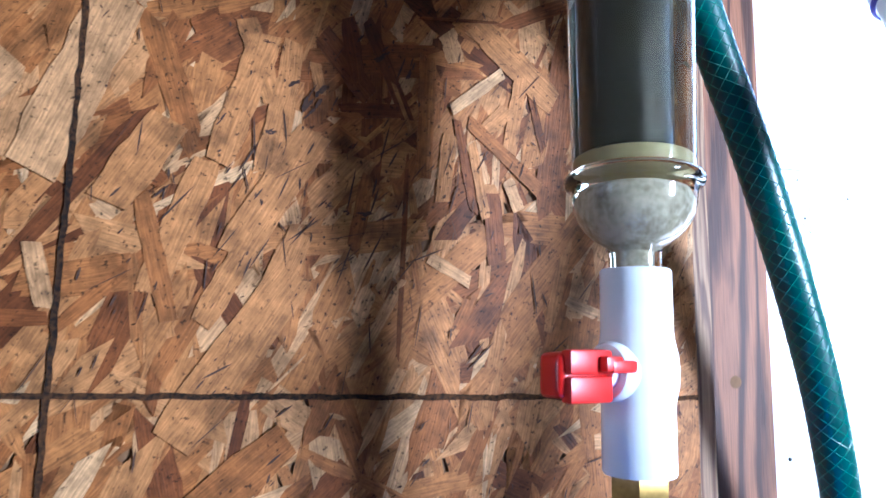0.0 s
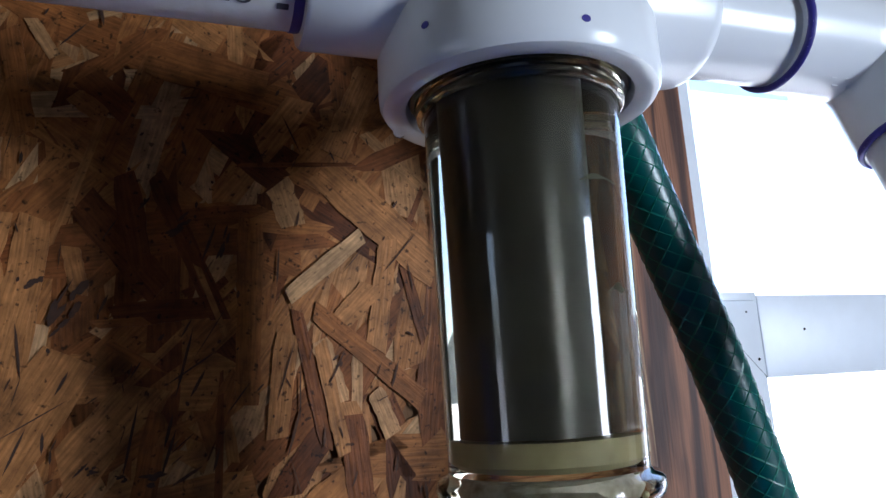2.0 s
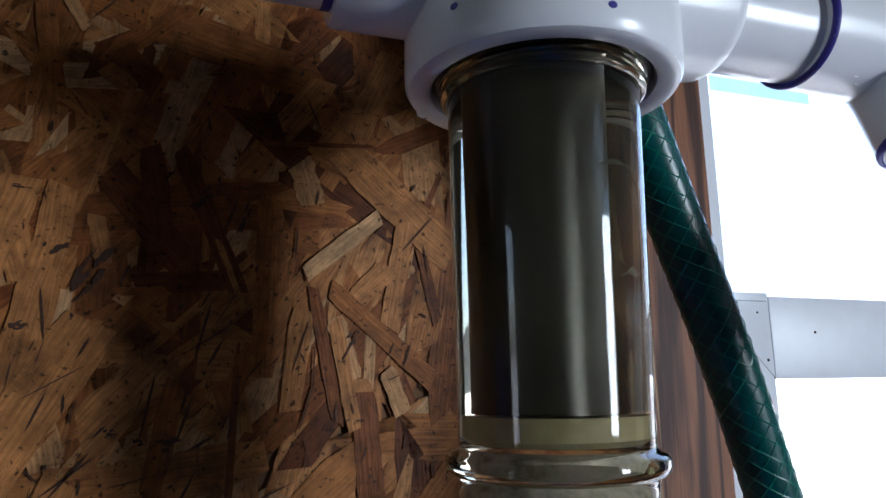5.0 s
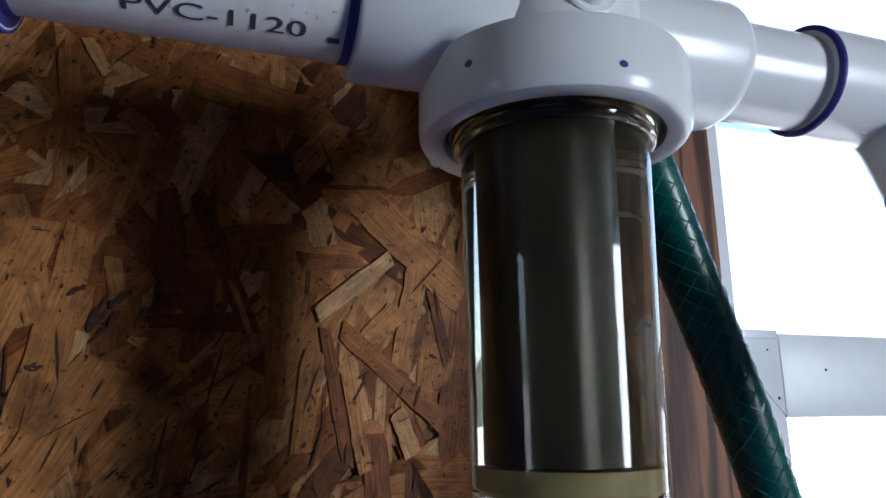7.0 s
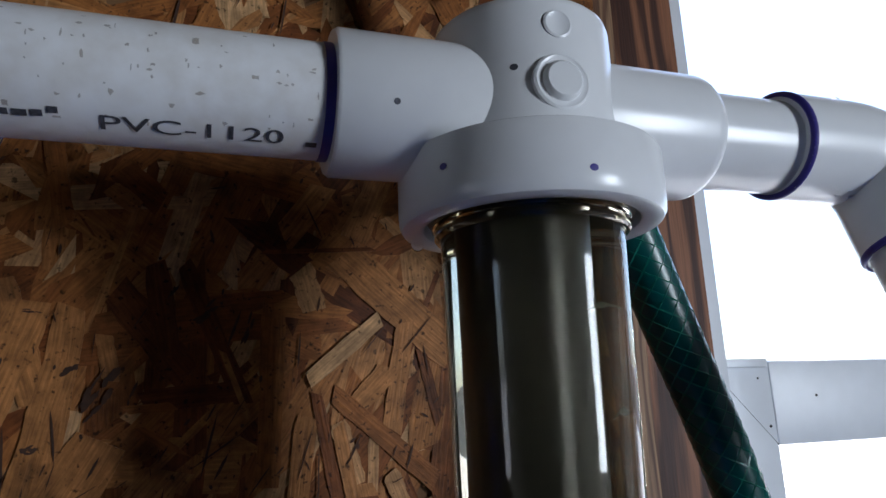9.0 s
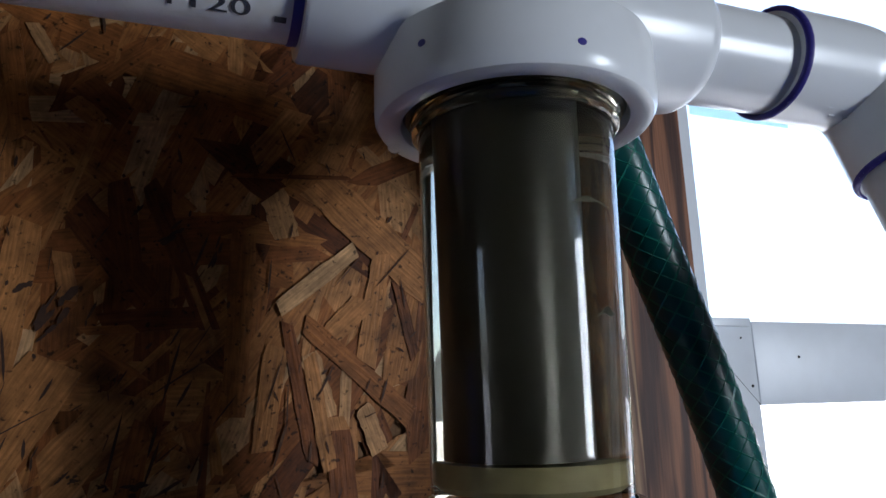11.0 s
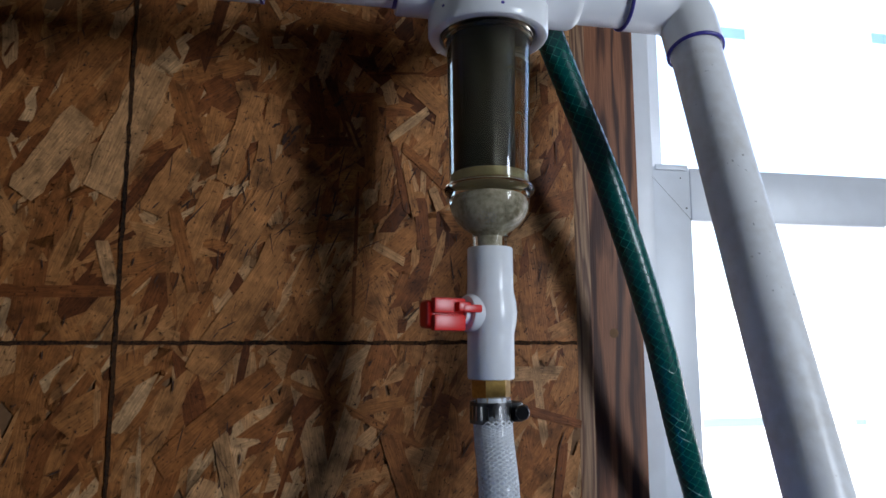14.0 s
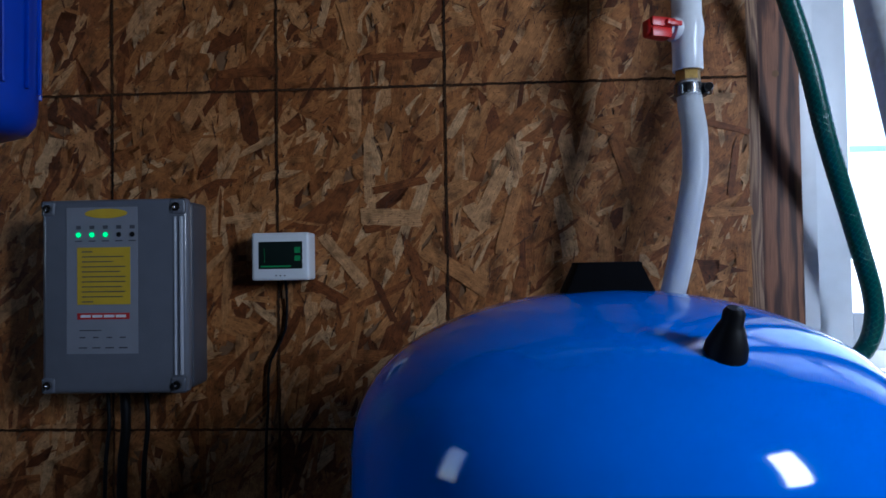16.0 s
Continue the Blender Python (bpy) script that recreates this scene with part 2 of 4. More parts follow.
# unseen room surfaces, coloured very dark to hold back bounced light
CONCRETE = material("concrete", (0.08, 0.077, 0.072), 0.85, spot=(0.05, 0.047, 0.044), grain=30, bump=0.3)
DARK_WALL = material("unseen_dark_wall", (0.045, 0.028, 0.015), 0.8, spot=(0.028, 0.018, 0.009), grain=18, bump=0.2, stretch=(1, 1, 0.2))
DARK_CEILING = material("unseen_dark_ceiling", (0.045, 0.03, 0.017), 0.8, spot=(0.03, 0.019, 0.01), grain=20)
SNOW = material("bright_gravel", (0.4, 0.4, 0.4), 0.9, spot=(0.32, 0.32, 0.31), grain=3, bump=0.2)


# ---- mesh helpers ----
def finish(bm, name, mat, parent=None, label="", smooth=False):
    bmesh.ops.recalc_face_normals(bm, faces=bm.faces)
    me = bpy.data.meshes.new(name)
    bm.to_mesh(me)
    bm.free()
    me.materials.append(mat)
    if smooth:
        for p in me.polygons:
            p.use_smooth = True
        me.set_sharp_from_angle(angle=radians(38))
    ob = new(name, me)
    if parent:
        ob.parent = parent
    if label:
        ob["label"] = label
    return ob


def part(name, bm, mat, parent, label="", smooth=True):
    return finish(bm, name, mat, parent, label, smooth)


def thing(name, label, category, group="", kind=""):
    return tagged(new(name), label, category, group, kind)


def box(bm, lo, hi, bevel=0.0, seg=2):
    """Adds a box from corner lo to corner hi, its edges rounded."""
    c = [(a + b) / 2 for a, b in zip(lo, hi)]
    s = [abs(b - a) for a, b in zip(lo, hi)]
    got = bmesh.ops.create_cube(bm, size=1, matrix=Matrix.Translation(c) @ Matrix.Diagonal((*s, 1)))
    if bevel:
        edges = list({e for v in got["verts"] for e in v.link_edges})
        bmesh.ops.bevel(bm, geom=edges, offset=bevel, segments=seg, affect="EDGES", profile=0.6)
    return bm


def lathe(bm, profile, m=Matrix(), n=48, close=False):
    """Turns (radius, height) points round the z axis of m."""
    rings = []
    for r, z in profile:
        if r < 1e-6:
            rings.append([bm.verts.new(m @ Vector((0, 0, z)))])
        else:
            rings.append([bm.verts.new(m @ Vector((r * math.cos(2 * math.pi * i / n), r * math.sin(2 * math.pi * i / n), z))) for i in range(n)])
    pairs = list(zip(rings, rings[1:])) + ([(rings[-1], rings[0])] if close else [])
    for a, b in pairs:
        for i in range(n):
            j = (i + 1) % n
            q = [a[i % len(a)], a[j % len(a)], b[j % len(b)], b[i % len(b)]]
            q = list(dict.fromkeys(q))
            if len(q) > 2:
                bm.faces.new(q)
    return bm


def smooth_path(points, n):
    """A Catmull-Rom curve through the points, at n places, evenly spaced."""
    p = [Vector(q) for q in points]
    p = [p[0] * 2 - p[1]] + p + [p[-1] * 2 - p[-2]]
    out = []
    for i in range(1, len(p) - 2):
        for k in range(16):
            t = k / 16
            a, b, c, d = p[i - 1:i + 3]
            out.append(0.5 * (2 * b + (c - a) * t + (2 * a - 5 * b + 4 * c - d) * t * t + (3 * b - a - 3 * c + d) * t ** 3))
    out.append(p[-2])
    ln = [0.0]
    for a, b in zip(out, out[1:]):
        ln.append(ln[-1] + (b - a).length)
    res, k = [], 0
    for i in range(n):
        s = ln[-1] * i / (n - 1)
        while k < len(ln) - 2 and ln[k + 1] < s:
            k += 1
        f = (s - ln[k]) / max(1e-9, ln[k + 1] - ln[k])
        res.append(out[k].lerp(out[k + 1], min(1, max(0, f))))
    return res, ln[-1]


def frames_along(path):
    """Turning-free side and up vectors along a path."""
    res, up = [], Vector((0, 1, 0.01)).normalized()
    for i, p in enumerate(path):
        d = (path[min(i + 1, len(path) - 1)] - path[max(i - 1, 0)]).normalized()
        up = (up - d * up.dot(d)).normalized()
        res.append((p, d.cross(up), up))
    return res


def tube(bm, path, r, n=16, caps=True):
    rings = [[bm.verts.new(p + (a * math.cos(2 * math.pi * i / n) + b * math.sin(2 * math.pi * i / n)) * r) for i in range(n)] for p, a, b in frames_along(path)]
    for x, y in zip(rings, rings[1:]):
        for i in range(n):
            bm.faces.new((x[i], x[(i + 1) % n], y[(i + 1) % n], y[i]))
    if caps:
        bm.faces.new(rings[0])
        bm.faces.new(rings[-1][::-1])
    return bm


def braid(bm, path, r, turns, strands, thick, n=5):
    """Crossing yarns wound both ways round a path."""
    fr = frames_along(path)
    k = len(fr)
    for way in (1, -1):
        for s in range(strands):
            line = []
            for i, (p, a, b) in enumerate(fr):
                th = way * 2 * math.pi * turns * i / (k - 1) + 2 * math.pi * s / strands
                line.append(p + (a * math.cos(th) + b * math.sin(th)) * r)
            tube(bm, line, thick, n, False)
    return bm


def axis_at(p, d):
    """A matrix at p whose z axis runs along d."""
    return Matrix.Translation(p) @ Vector(d).to_track_quat("Z", "Y").to_matrix().to_4x4()


# ---- the room ----
PANEL_R, STUD_R, WIN_L, WIN_R, WIN_B, WIN_T = 0.353, 0.421, 0.432, 1.16, 1.15, 2.14


def slab(name, lo, hi, mat, label=""):
    ob = finish(box(bmesh.new(), lo, hi), name, mat)
    return tagged(ob, label, "", "", "structure")


# floor, ceiling and side walls stay unseen, added to keep stray light out
slab("floor", (-2.2, -3.1, -0.1), (1.3, 0.2, 0.0), CONCRETE, "grey concrete floor of the pump room")
slab("ceiling", (-2.2, -3.1, 2.45), (1.3, 0.2, 2.55), DARK_CEILING, "unseen dark ceiling closing the pump room")
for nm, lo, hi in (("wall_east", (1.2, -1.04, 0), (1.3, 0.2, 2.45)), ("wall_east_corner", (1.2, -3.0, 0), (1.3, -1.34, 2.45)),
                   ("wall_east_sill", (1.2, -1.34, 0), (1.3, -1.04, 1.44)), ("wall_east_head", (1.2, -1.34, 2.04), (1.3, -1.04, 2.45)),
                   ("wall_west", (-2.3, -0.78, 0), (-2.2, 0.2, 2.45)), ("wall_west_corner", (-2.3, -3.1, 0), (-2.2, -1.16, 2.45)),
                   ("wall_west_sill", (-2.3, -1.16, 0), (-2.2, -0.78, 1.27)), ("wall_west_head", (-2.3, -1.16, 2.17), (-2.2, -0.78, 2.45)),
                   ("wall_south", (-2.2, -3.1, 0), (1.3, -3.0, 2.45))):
    slab(nm, lo, hi, DARK_WALL, "unseen dark wall closing the pump room")
# the panelled wall, with the window opening through it
for nm, lo, hi in (("wall_north", (-2.2, 0.012, 0), (PANEL_R, 0.14, 2.45)), ("wall_north_below_window", (WIN_L, 0.03, 0), (1.3, 0.14, WIN_B - 0.03)),
                   ("wall_north_above_window", (WIN_L, 0.03, WIN_T), (1.3, 0.14, 2.45)), ("wall_north_beside_window", (WIN_R, 0.03, WIN_B - 0.03), (1.3, 0.14, WIN_T))):
    slab(nm, lo, hi, CORE, "wall behind strand board panelling")

# studs beside the window
stud = thing("stud", "dark stained upright lumber stud beside the window", "stud", kind="structure")
bm = box(bmesh.new(), (PANEL_R + 0.017, 0.02, 0.0), (STUD_R, 0.14, 2.45), 0.0015)
part("face_board", bm, STUD, stud, "dark brown board with bold grain")
bm = box(bmesh.new(), (PANEL_R + 0.001, 0.006, 0.0), (PANEL_R + 0.0155, 0.139, 2.45), 0.002)
part("edge_strip", bm, STUD2, stud, "narrow lighter wooden strip")
bm = lathe(bmesh.new(), [(0, 0), (0.0035, 0), (0.0042, 0.0006), (0, 0.0007)], axis_at((0.3935, 0.0205, 1.508), (0, -1, 0)), 14)
part("knot", bm, CORE, stud, "dark knot")


# ---- window ----
def bar(parent, name, lo, hi, bevel=0.0015, mat=None, label=""):
    return part(name, box(bmesh.new(), lo, hi, bevel), mat or VINYL, parent, label)


win = thing("window_1", "white vinyl single-hung window, overexposed daylight outside", "window", kind="structure")
F0, F1 = 0.045, 0.125
bar(win, "window_frame", (WIN_L - 0.007, F0, WIN_B), (WIN_L + 0.018, F1, WIN_T))
bar(win, "window_frame", (WIN_R - 0.018, F0, WIN_B), (WIN_R, F1, WIN_T))
bar(win, "window_frame", (WIN_L + 0.018, F0, WIN_T - 0.02), (WIN_R - 0.018, F1, WIN_T))
bar(win, "window_frame", (WIN_L + 0.018, 0.064, WIN_B), (WIN_R - 0.018, F1, WIN_B + 0.022))
# lower sash, nearer the room
SL, SR, SB, ST = WIN_L + 0.019, WIN_R - 0.019, WIN_B + 0.023, 1.671
lower = bar(win, "lower_sash", (SL, 0.066, SB), (SL + 0.049, 0.089, ST), 0.002)
bar(lower, "stile", (SR - 0.049, 0.066, SB), (SR, 0.089, ST), 0.002)
bar(lower, "meeting_rail", (SL + 0.0495, 0.0665, ST - 0.053), (SR - 0.0495, 0.089, ST), 0.002)
bar(lower, "bottom_rail", (SL + 0.0495, 0.0665, SB), (SR - 0.0495, 0.089, SB + 0.046), 0.002)
bar(lower, "rail_lip", (SL + 0.012, 0.0625, ST - 0.004), (SL + 0.045, 0.066, ST + 0.0012), 0.0005)
bar(lower, "sash_latch", (0.76, 0.056, ST - 0.002), (0.83, 0.088, ST + 0.008), 0.003)
bm = bmesh.new()
tube(bm, [Vector((SL + 0.002, 0.0663, ST - 0.003)), Vector((SL + 0.0485, 0.0663, ST - 0.0525))], 0.0004, 5)
part("mitre_seam", bm, BLACK, lower, "thin grey weld seam")
bar(lower, "pane", (SL + 0.048, 0.074, SB + 0.045), (SR - 0.048, 0.078, ST - 0.052), 0, GLASS).visible_shadow = False
# upper sash, farther out
upper = bar(win, "upper_sash", (SL, 0.094, 1.62), (SL + 0.036, 0.118, WIN_T - 0.021), 0.002)
bar(upper, "stile", (SR - 0.036, 0.094, 1.62), (SR, 0.118, WIN_T - 0.021), 0.002)
bar(upper, "rail", (SL + 0.0365, 0.0945, WIN_T - 0.06), (SR - 0.0365, 0.118, WIN_T - 0.021), 0.002)
bar(upper, "rail", (SL + 0.0365, 0.0945, 1.62), (SR - 0.0365, 0.118, 1.655), 0.002)
bar(upper, "pane", (SL + 0.035, 0.104, 1.654), (SR - 0.035, 0.108, WIN_T - 0.059), 0, GLASS).visible_shadow = False
for x, z, r in ((0.495, 1.630, 0.0011), (0.4625, 1.722, 0.001), (0.456, 1.628, 0.001), (0.536, 1.648, 0.0009), (0.47, 1.451, 0.0017), (0.49, 1.66, 0.0008)):
    bm = lathe(bmesh.new(), [(0, 0), (r, 0), (r * 0.7, r * 0.6), (0, r * 0.8)], axis_at((x, 0.0662 if z < 1.671 else 0.0942, z), (0, -1, 0)), 10)
    part("screw_head", bm, BLACK, win, "tiny dark speck")
# thin pale blue, half-transparent strips just in front of both panes
PANE_STRIP = material("pane_strip_blue", (0.55, 0.86, 0.9), 0.6, spot=(0.45, 0.78, 0.84), grain=60, Alpha=0.55)
for sash, y, z, x0, x1, h in ((lower, 0.0738, 1.424, 0.505, 0.625, 0.004), (lower, 0.0738, 1.4215, 0.672, 0.684, 0.003), (upper, 0.1038, 1.836, 0.503, 0.598, 0.006), (upper, 0.1038, 1.846, 0.76, 0.82, 0.006)):
    bm = box(bmesh.new(), (x0, y - 0.0002, z - h), (x1, y, z + h))
    part("pane_strip", bm, PANE_STRIP, sash, "pale blue strip on the glass", False)
sill = tagged(finish(box(bmesh.new(), (WIN_L - 0.005, -0.012, WIN_B - 0.028), (1.2, 0.0635, WIN_B), 0.004), "window_sill", VINYL, smooth=True), "white sill board in full sun", "sill", kind="structure")
apron = tagged(finish(box(bmesh.new(), (WIN_L - 0.005, 0.004, WIN_B - 0.14), (1.19, 0.0295, WIN_B - 0.0285), 0.002), "trim", VINYL, smooth=True), "white apron board under the sill", "trim", kind="structure")

# outdoors
g = slab("ground", (-3000, -3000, -0.6), (3000, 3000, -0.5), SNOW, "bright pale ground outside the window")

# added pale slope that hides the dull horizon band, so the view stays white
bm = bmesh.new()
low = [bm.verts.new(p) for p in ((-260, 60, -0.55), (260, 60, -0.55), (260, 75, 5.5), (-260, 75, 5.5), (-260, 95, -0.55), (260, 95, -0.55))]
for q in ((0, 1, 2, 3), (3, 2, 5, 4), (0, 3, 4), (1, 5, 2), (0, 4, 5, 1)):
    bm.faces.new([low[k] for k in q])
tagged(finish(bm, "backdrop", material("pale_backdrop", (0.7, 0.7, 0.7), 0.9, spot=(0.6, 0.6, 0.59), grain=0.6), smooth=False), "pale backdrop added to whiten the horizon outside the window", kind="structure")


# ---- filter and pipes ----
AX, AY, PZ, PY = 0.2503, -0.1105, 1.7365, -0.1105
C0 = Matrix.Translation((AX, AY, -0.0025))
spin = thing("spin_down_filter", "white sediment filter tee with a clear bowl, dark murky inside", "water filter")
prof = [(0.0322, 1.7185), (0.0322, 1.7055), (0.0327, 1.7042), (0.0338, 1.7036), (0.0372, 1.7034), (0.0391, 1.7040), (0.0400, 1.7056), (0.0402, 1.7085), (0.0402, 1.7222),
        (0.0397, 1.7236), (0.0386, 1.7242), (0.0300, 1.7252), (0.0290, 1.7262), (0.0286, 1.7285), (0.0284, 1.7635), (0.0279, 1.7655), (0.0268, 1.7667), (0.0, 1.7675)]
bm = lathe(bmesh.new(), prof, C0, 96)
head = part("head", bm, PVC, spin)
bm = lathe(bmesh.new(), [(0.0168, -0.0005), (0.0206, -0.0005), (0.0214, 0.0006), (0.0214, 0.050), (0.0213, 0.055)], axis_at((0.189, PY, PZ), (1, 0, 0)), 48)
part("inlet_socket", bm, PVC, head)
bm = lathe(bmesh.new(), [(0.0168, 0.0005), (0.0190, 0.0004), (0.0197, -0.0004), (0.0210, -0.0026), (0.0214, -0.0046), (0.0215, -0.060)], axis_at((0.3125, PY, PZ), (1, 0, 0)), 64)
part("outlet_socket", bm, PVC, head)
d = Vector((-0.04, -1, 0)).normalized()
bm = lathe(bmesh.new(), [(0.0088, 0.0268), (0.0085, 0.0286), (0.0078, 0.0290), (0.0071, 0.0287), (0.0060, 0.0287), (0.0057, 0.0300), (0.0050, 0.0306), (0, 0.0307)],
           axis_at((AX, AY, 1.7366), d), 40)
part("boss", bm, PVC, head, "round moulded boss")
bm = lathe(bmesh.new(), [(0.0046, 0.026), (0.0044, 0.0286), (0.0038, 0.0289), (0.0033, 0.0286), (0, 0.0286)], axis_at((AX, AY, 1.7545), d), 28)
part("boss", bm, PVC, head, "small moulded ring")
for x, y, z, r, mt in ((0.2155, -0.1315, 1.7118, 0.0402, PRIMER), (0.2495, -0.150, 1.7072, 0.0402, PRIMER), (0.2346, -0.1386, 1.7412, 0.0285, PRINT)):
    dd = Vector((x - AX, y - AY, 0)).normalized()
    bm = lathe(bmesh.new(), [(0, 0.0002), (0.0012, 0.0001), (0.0013, -0.0004)], axis_at(Vector((AX, AY, z)) + dd * r, dd) @ Matrix.Diagonal((1.0, 0.8, 1, 1)), 12)
    part("ink_dot", bm, mt, head, "purple ink dot" if mt is PRIMER else "tiny black dot")
bm = lathe(bmesh.new(), [(0, 0.0002), (0.0009, 0.0001), (0.001, -0.0004)], axis_at((0.204, PY - 0.0214 * 0.945, PZ - 0.0214 * 0.327), (0, -0.945, -0.327)), 12)
part("ink_dot", bm, PRINT, head, "tiny black dot")
bm = lathe(bmesh.new(), [(0.0281, 1.7160), (0.0321, 1.7160), (0.0321, 1.7078), (0.0312, 1.7064), (0.0281, 1.7064)], C0, 72, True)
part("gasket", bm, RUBBER, spin, "black rubber ring")
for z, r in ((1.7048, 0.0304), (1.7020, 0.0296)):
    bm = lathe(bmesh.new(), [(0.0281, z + 0.0013), (r - 0.0006, z + 0.0013), (r, z + 0.0004), (r, z - 0.0004), (r - 0.0006, z - 0.0011), (0.0281, z - 0.0013)], C0, 72, True)
    part("thread_ring", bm, BOWL, spin, "clear threaded rim")
# bowl: clear plastic, full of water
prof = [(0, 1.7125), (0.0278, 1.7125), (0.0277, 1.70), (0.0268, 1.65), (0.0259, 1.6045), (0.0266, 1.6036), (0.0283, 1.6030), (0.0291, 1.6020), (0.0294, 1.6004), (0.0291, 1.5988),
        (0.0282, 1.5978), (0.0268, 1.5972), (0.0262, 1.5960), (0.0260, 1.5935)]
for k in range(1, 9):
    a = radians(k * 9.4)
    prof.append((max(0.0112, 0.0260 * math.cos(a)), 1.5935 - 0.0235 * math.sin(a)))
prof += [(0.0108, 1.5685), (0.0108, 1.5605), (0, 1.5605)]
bm = lathe(bmesh.new(), prof, C0, 96)
bowl = part("bowl", bm, BOWL, spin, "clear plastic bowl")
bm = lathe(bmesh.new(), [(0, 1.7115), (0.0150, 1.7115), (0.0146, 1.6128), (0, 1.6128)], C0 @ Matrix.Translation((-0.0026, -0.0005, 0)), 48)
part("screen", bm, MURK, spin, "dark sediment-coated screen cartridge")
bm = lathe(bmesh.new(), [(0, 1.7110), (0.0192, 1.7110), (0.0186, 1.6132), (0, 1.6132)], C0, 48)
part("murky_water", bm, MURKY, spin, "olive murky water round the screen")
bm = lathe(bmesh.new(), [(0, 1.6122), (0.0180, 1.6122), (0.0184, 1.611), (0.0184, 1.6065), (0.0165, 1.605), (0, 1.605)], C0, 48)
part("end_cap", bm, CREAM, spin, "yellowish screen end cap")
rnd = random.Random(4)
bm = bmesh.new()
for _ in range(26):
    a, r = rnd.uniform(0, 6.28), rnd.uniform(0.006, 0.019)
    bmesh.ops.create_icosphere(bm, subdivisions=1, radius=rnd.uniform(0.0003, 0.0011), matrix=Matrix.Translation((AX + r * math.cos(a), AY + r * math.sin(a), rnd.uniform(1.583, 1.597))))
tagged(part("sediment", bm, CREAM, spin, "loose grit in the bowl"), kind="stuff")
bm = lathe(bmesh.new(), [(0, 1.5612), (0.0055, 1.5612), (0.0058, 1.5705), (0.0095, 1.5735), (0.0158, 1.5770), (0.0186, 1.5825), (0.0192, 1.5895), (0.0182, 1.5945), (0.0160, 1.5985), (0.006, 1.6000), (0, 1.6005)], C0, 40)
part("silt", bm, material("grey_silt", (0.56, 0.52, 0.44), 0.9, spot=(0.26, 0.23, 0.17), grain=330, amount=1.0, bump=0.6, big=90), spin, "grey silt in the bowl bottom")
WISP = material("pale_silt_film", (0.2, 0.18, 0.12), 0.8, spot=(0.1, 0.09, 0.06), grain=500, amount=0.9)
for z, a0, a1, h in ((1.674, -70, -15, 0.0011), (1.645, -50, -10, 0.0013)):
    bm = bmesh.new()
    prev = None
    for k in range(13):
        t = k / 12
        q = radians(a0 + (a1 - a0) * t)
        w = h * math.sin(math.pi * t) * (0.6 + 0.4 * math.sin(9 * t + z * 300)) + 0.00005
        zz = z + 0.003 * t + 0.0008 * math.sin(5 * t)
        r = 0.0178 + 0.0009 * t
        row = [bm.verts.new((AX - 0.0012 + r * math.cos(q), AY + r * math.sin(q), zz + w)), bm.verts.new((AX - 0.0012 + (r + 0.0004) * math.cos(q), AY + (r + 0.0004) * math.sin(q), zz - w))]
        if prev:
            bm.faces.new((prev[0], prev[1], row[1], row[0]))
        prev = row
    part("silt_wisp", bm, WISP, spin, "pale wisp of silt")
bm = bmesh.new()
bmesh.ops.create_uvsphere(bm, u_segments=20, v_segments=12, radius=0.0021, matrix=Matrix.Translation((0.2205, -0.0890, 1.7010)) @ Matrix.Diagonal((1, 1, 1.15, 1)))
part("water_drop", bm, clear_material("water", (1, 1, 1), 0.0, 1.33), spin, "clear water drop")


def pipe_run(name, a, b, r, label, mat=PIPE, rings=()):
    t = thing(name, label, "pipe")
    a, b = Vector(a), Vector(b)
    ln = (b - a).length
    bm = lathe(bmesh.new(), [(r - 0.0035, 0.0), (r - 0.0004, 0), (r, 0.0005), (r, ln - 0.0005), (r - 0.0004, ln), (r - 0.0035, ln)], axis_at(a, b - a), 48, True)
    part("pipe_wall", bm, mat, t)
    for s, w in rings:
        bm = lathe(bmesh.new(), [(r + 0.0001, s), (r + 0.00035, s + 0.0002), (r + 0.0003, s + w), (r + 0.0001, s + w + 0.0002)], axis_at(a, b - a), 40)
        part("primer_ring", bm, PRIMER, t, "purple primer smear")
    return t


inlet = pipe_run("inlet_pipe", (0.088, PY, PZ), (0.2, PY, PZ), 0.0167, "white printed pipe running into the filter", rings=((0.0978, 0.0026), (0.0155, 0.002)))
outlet = pipe_run("outlet_pipe", (0.300, PY, PZ), (0.362, PY, PZ), 0.0168, "short plain white pipe between filter and elbow", PVC)


def bent_text(words, size, x0, ang, parent, r=0.01695):
    """Letters laid round the pipe's front, at an angle below its middle."""
    c = bpy.data.curves.new("print", "FONT")
    c.body, c.size, c.resolution_u = words, size, 4
    tmp = bpy.data.objects.new("print", c)
    scene.collection.objects.link(tmp)
    me = bpy.data.meshes.new_from_object(tmp.evaluated_get(bpy.context.evaluated_depsgraph_get()))
    bpy.data.objects.remove(tmp)
    bm = bmesh.new()
    bm.from_mesh(me)
    bmesh.ops.subdivide_edges(bm, edges=[e for e in bm.edges if e.calc_length() > 0.002], cuts=2)
    for v in bm.verts:
        a = radians(ang) + v.co.y / r
        v.co = Vector((x0 + v.co.x * 1.66, PY - r * math.cos(a), PZ + r * math.sin(a)))
    return part("printing", bm, PRINT, parent, "dark grey printed lettering", False)


bent_text("PVC-1120", 0.0066, 0.1305, -70, inlet)
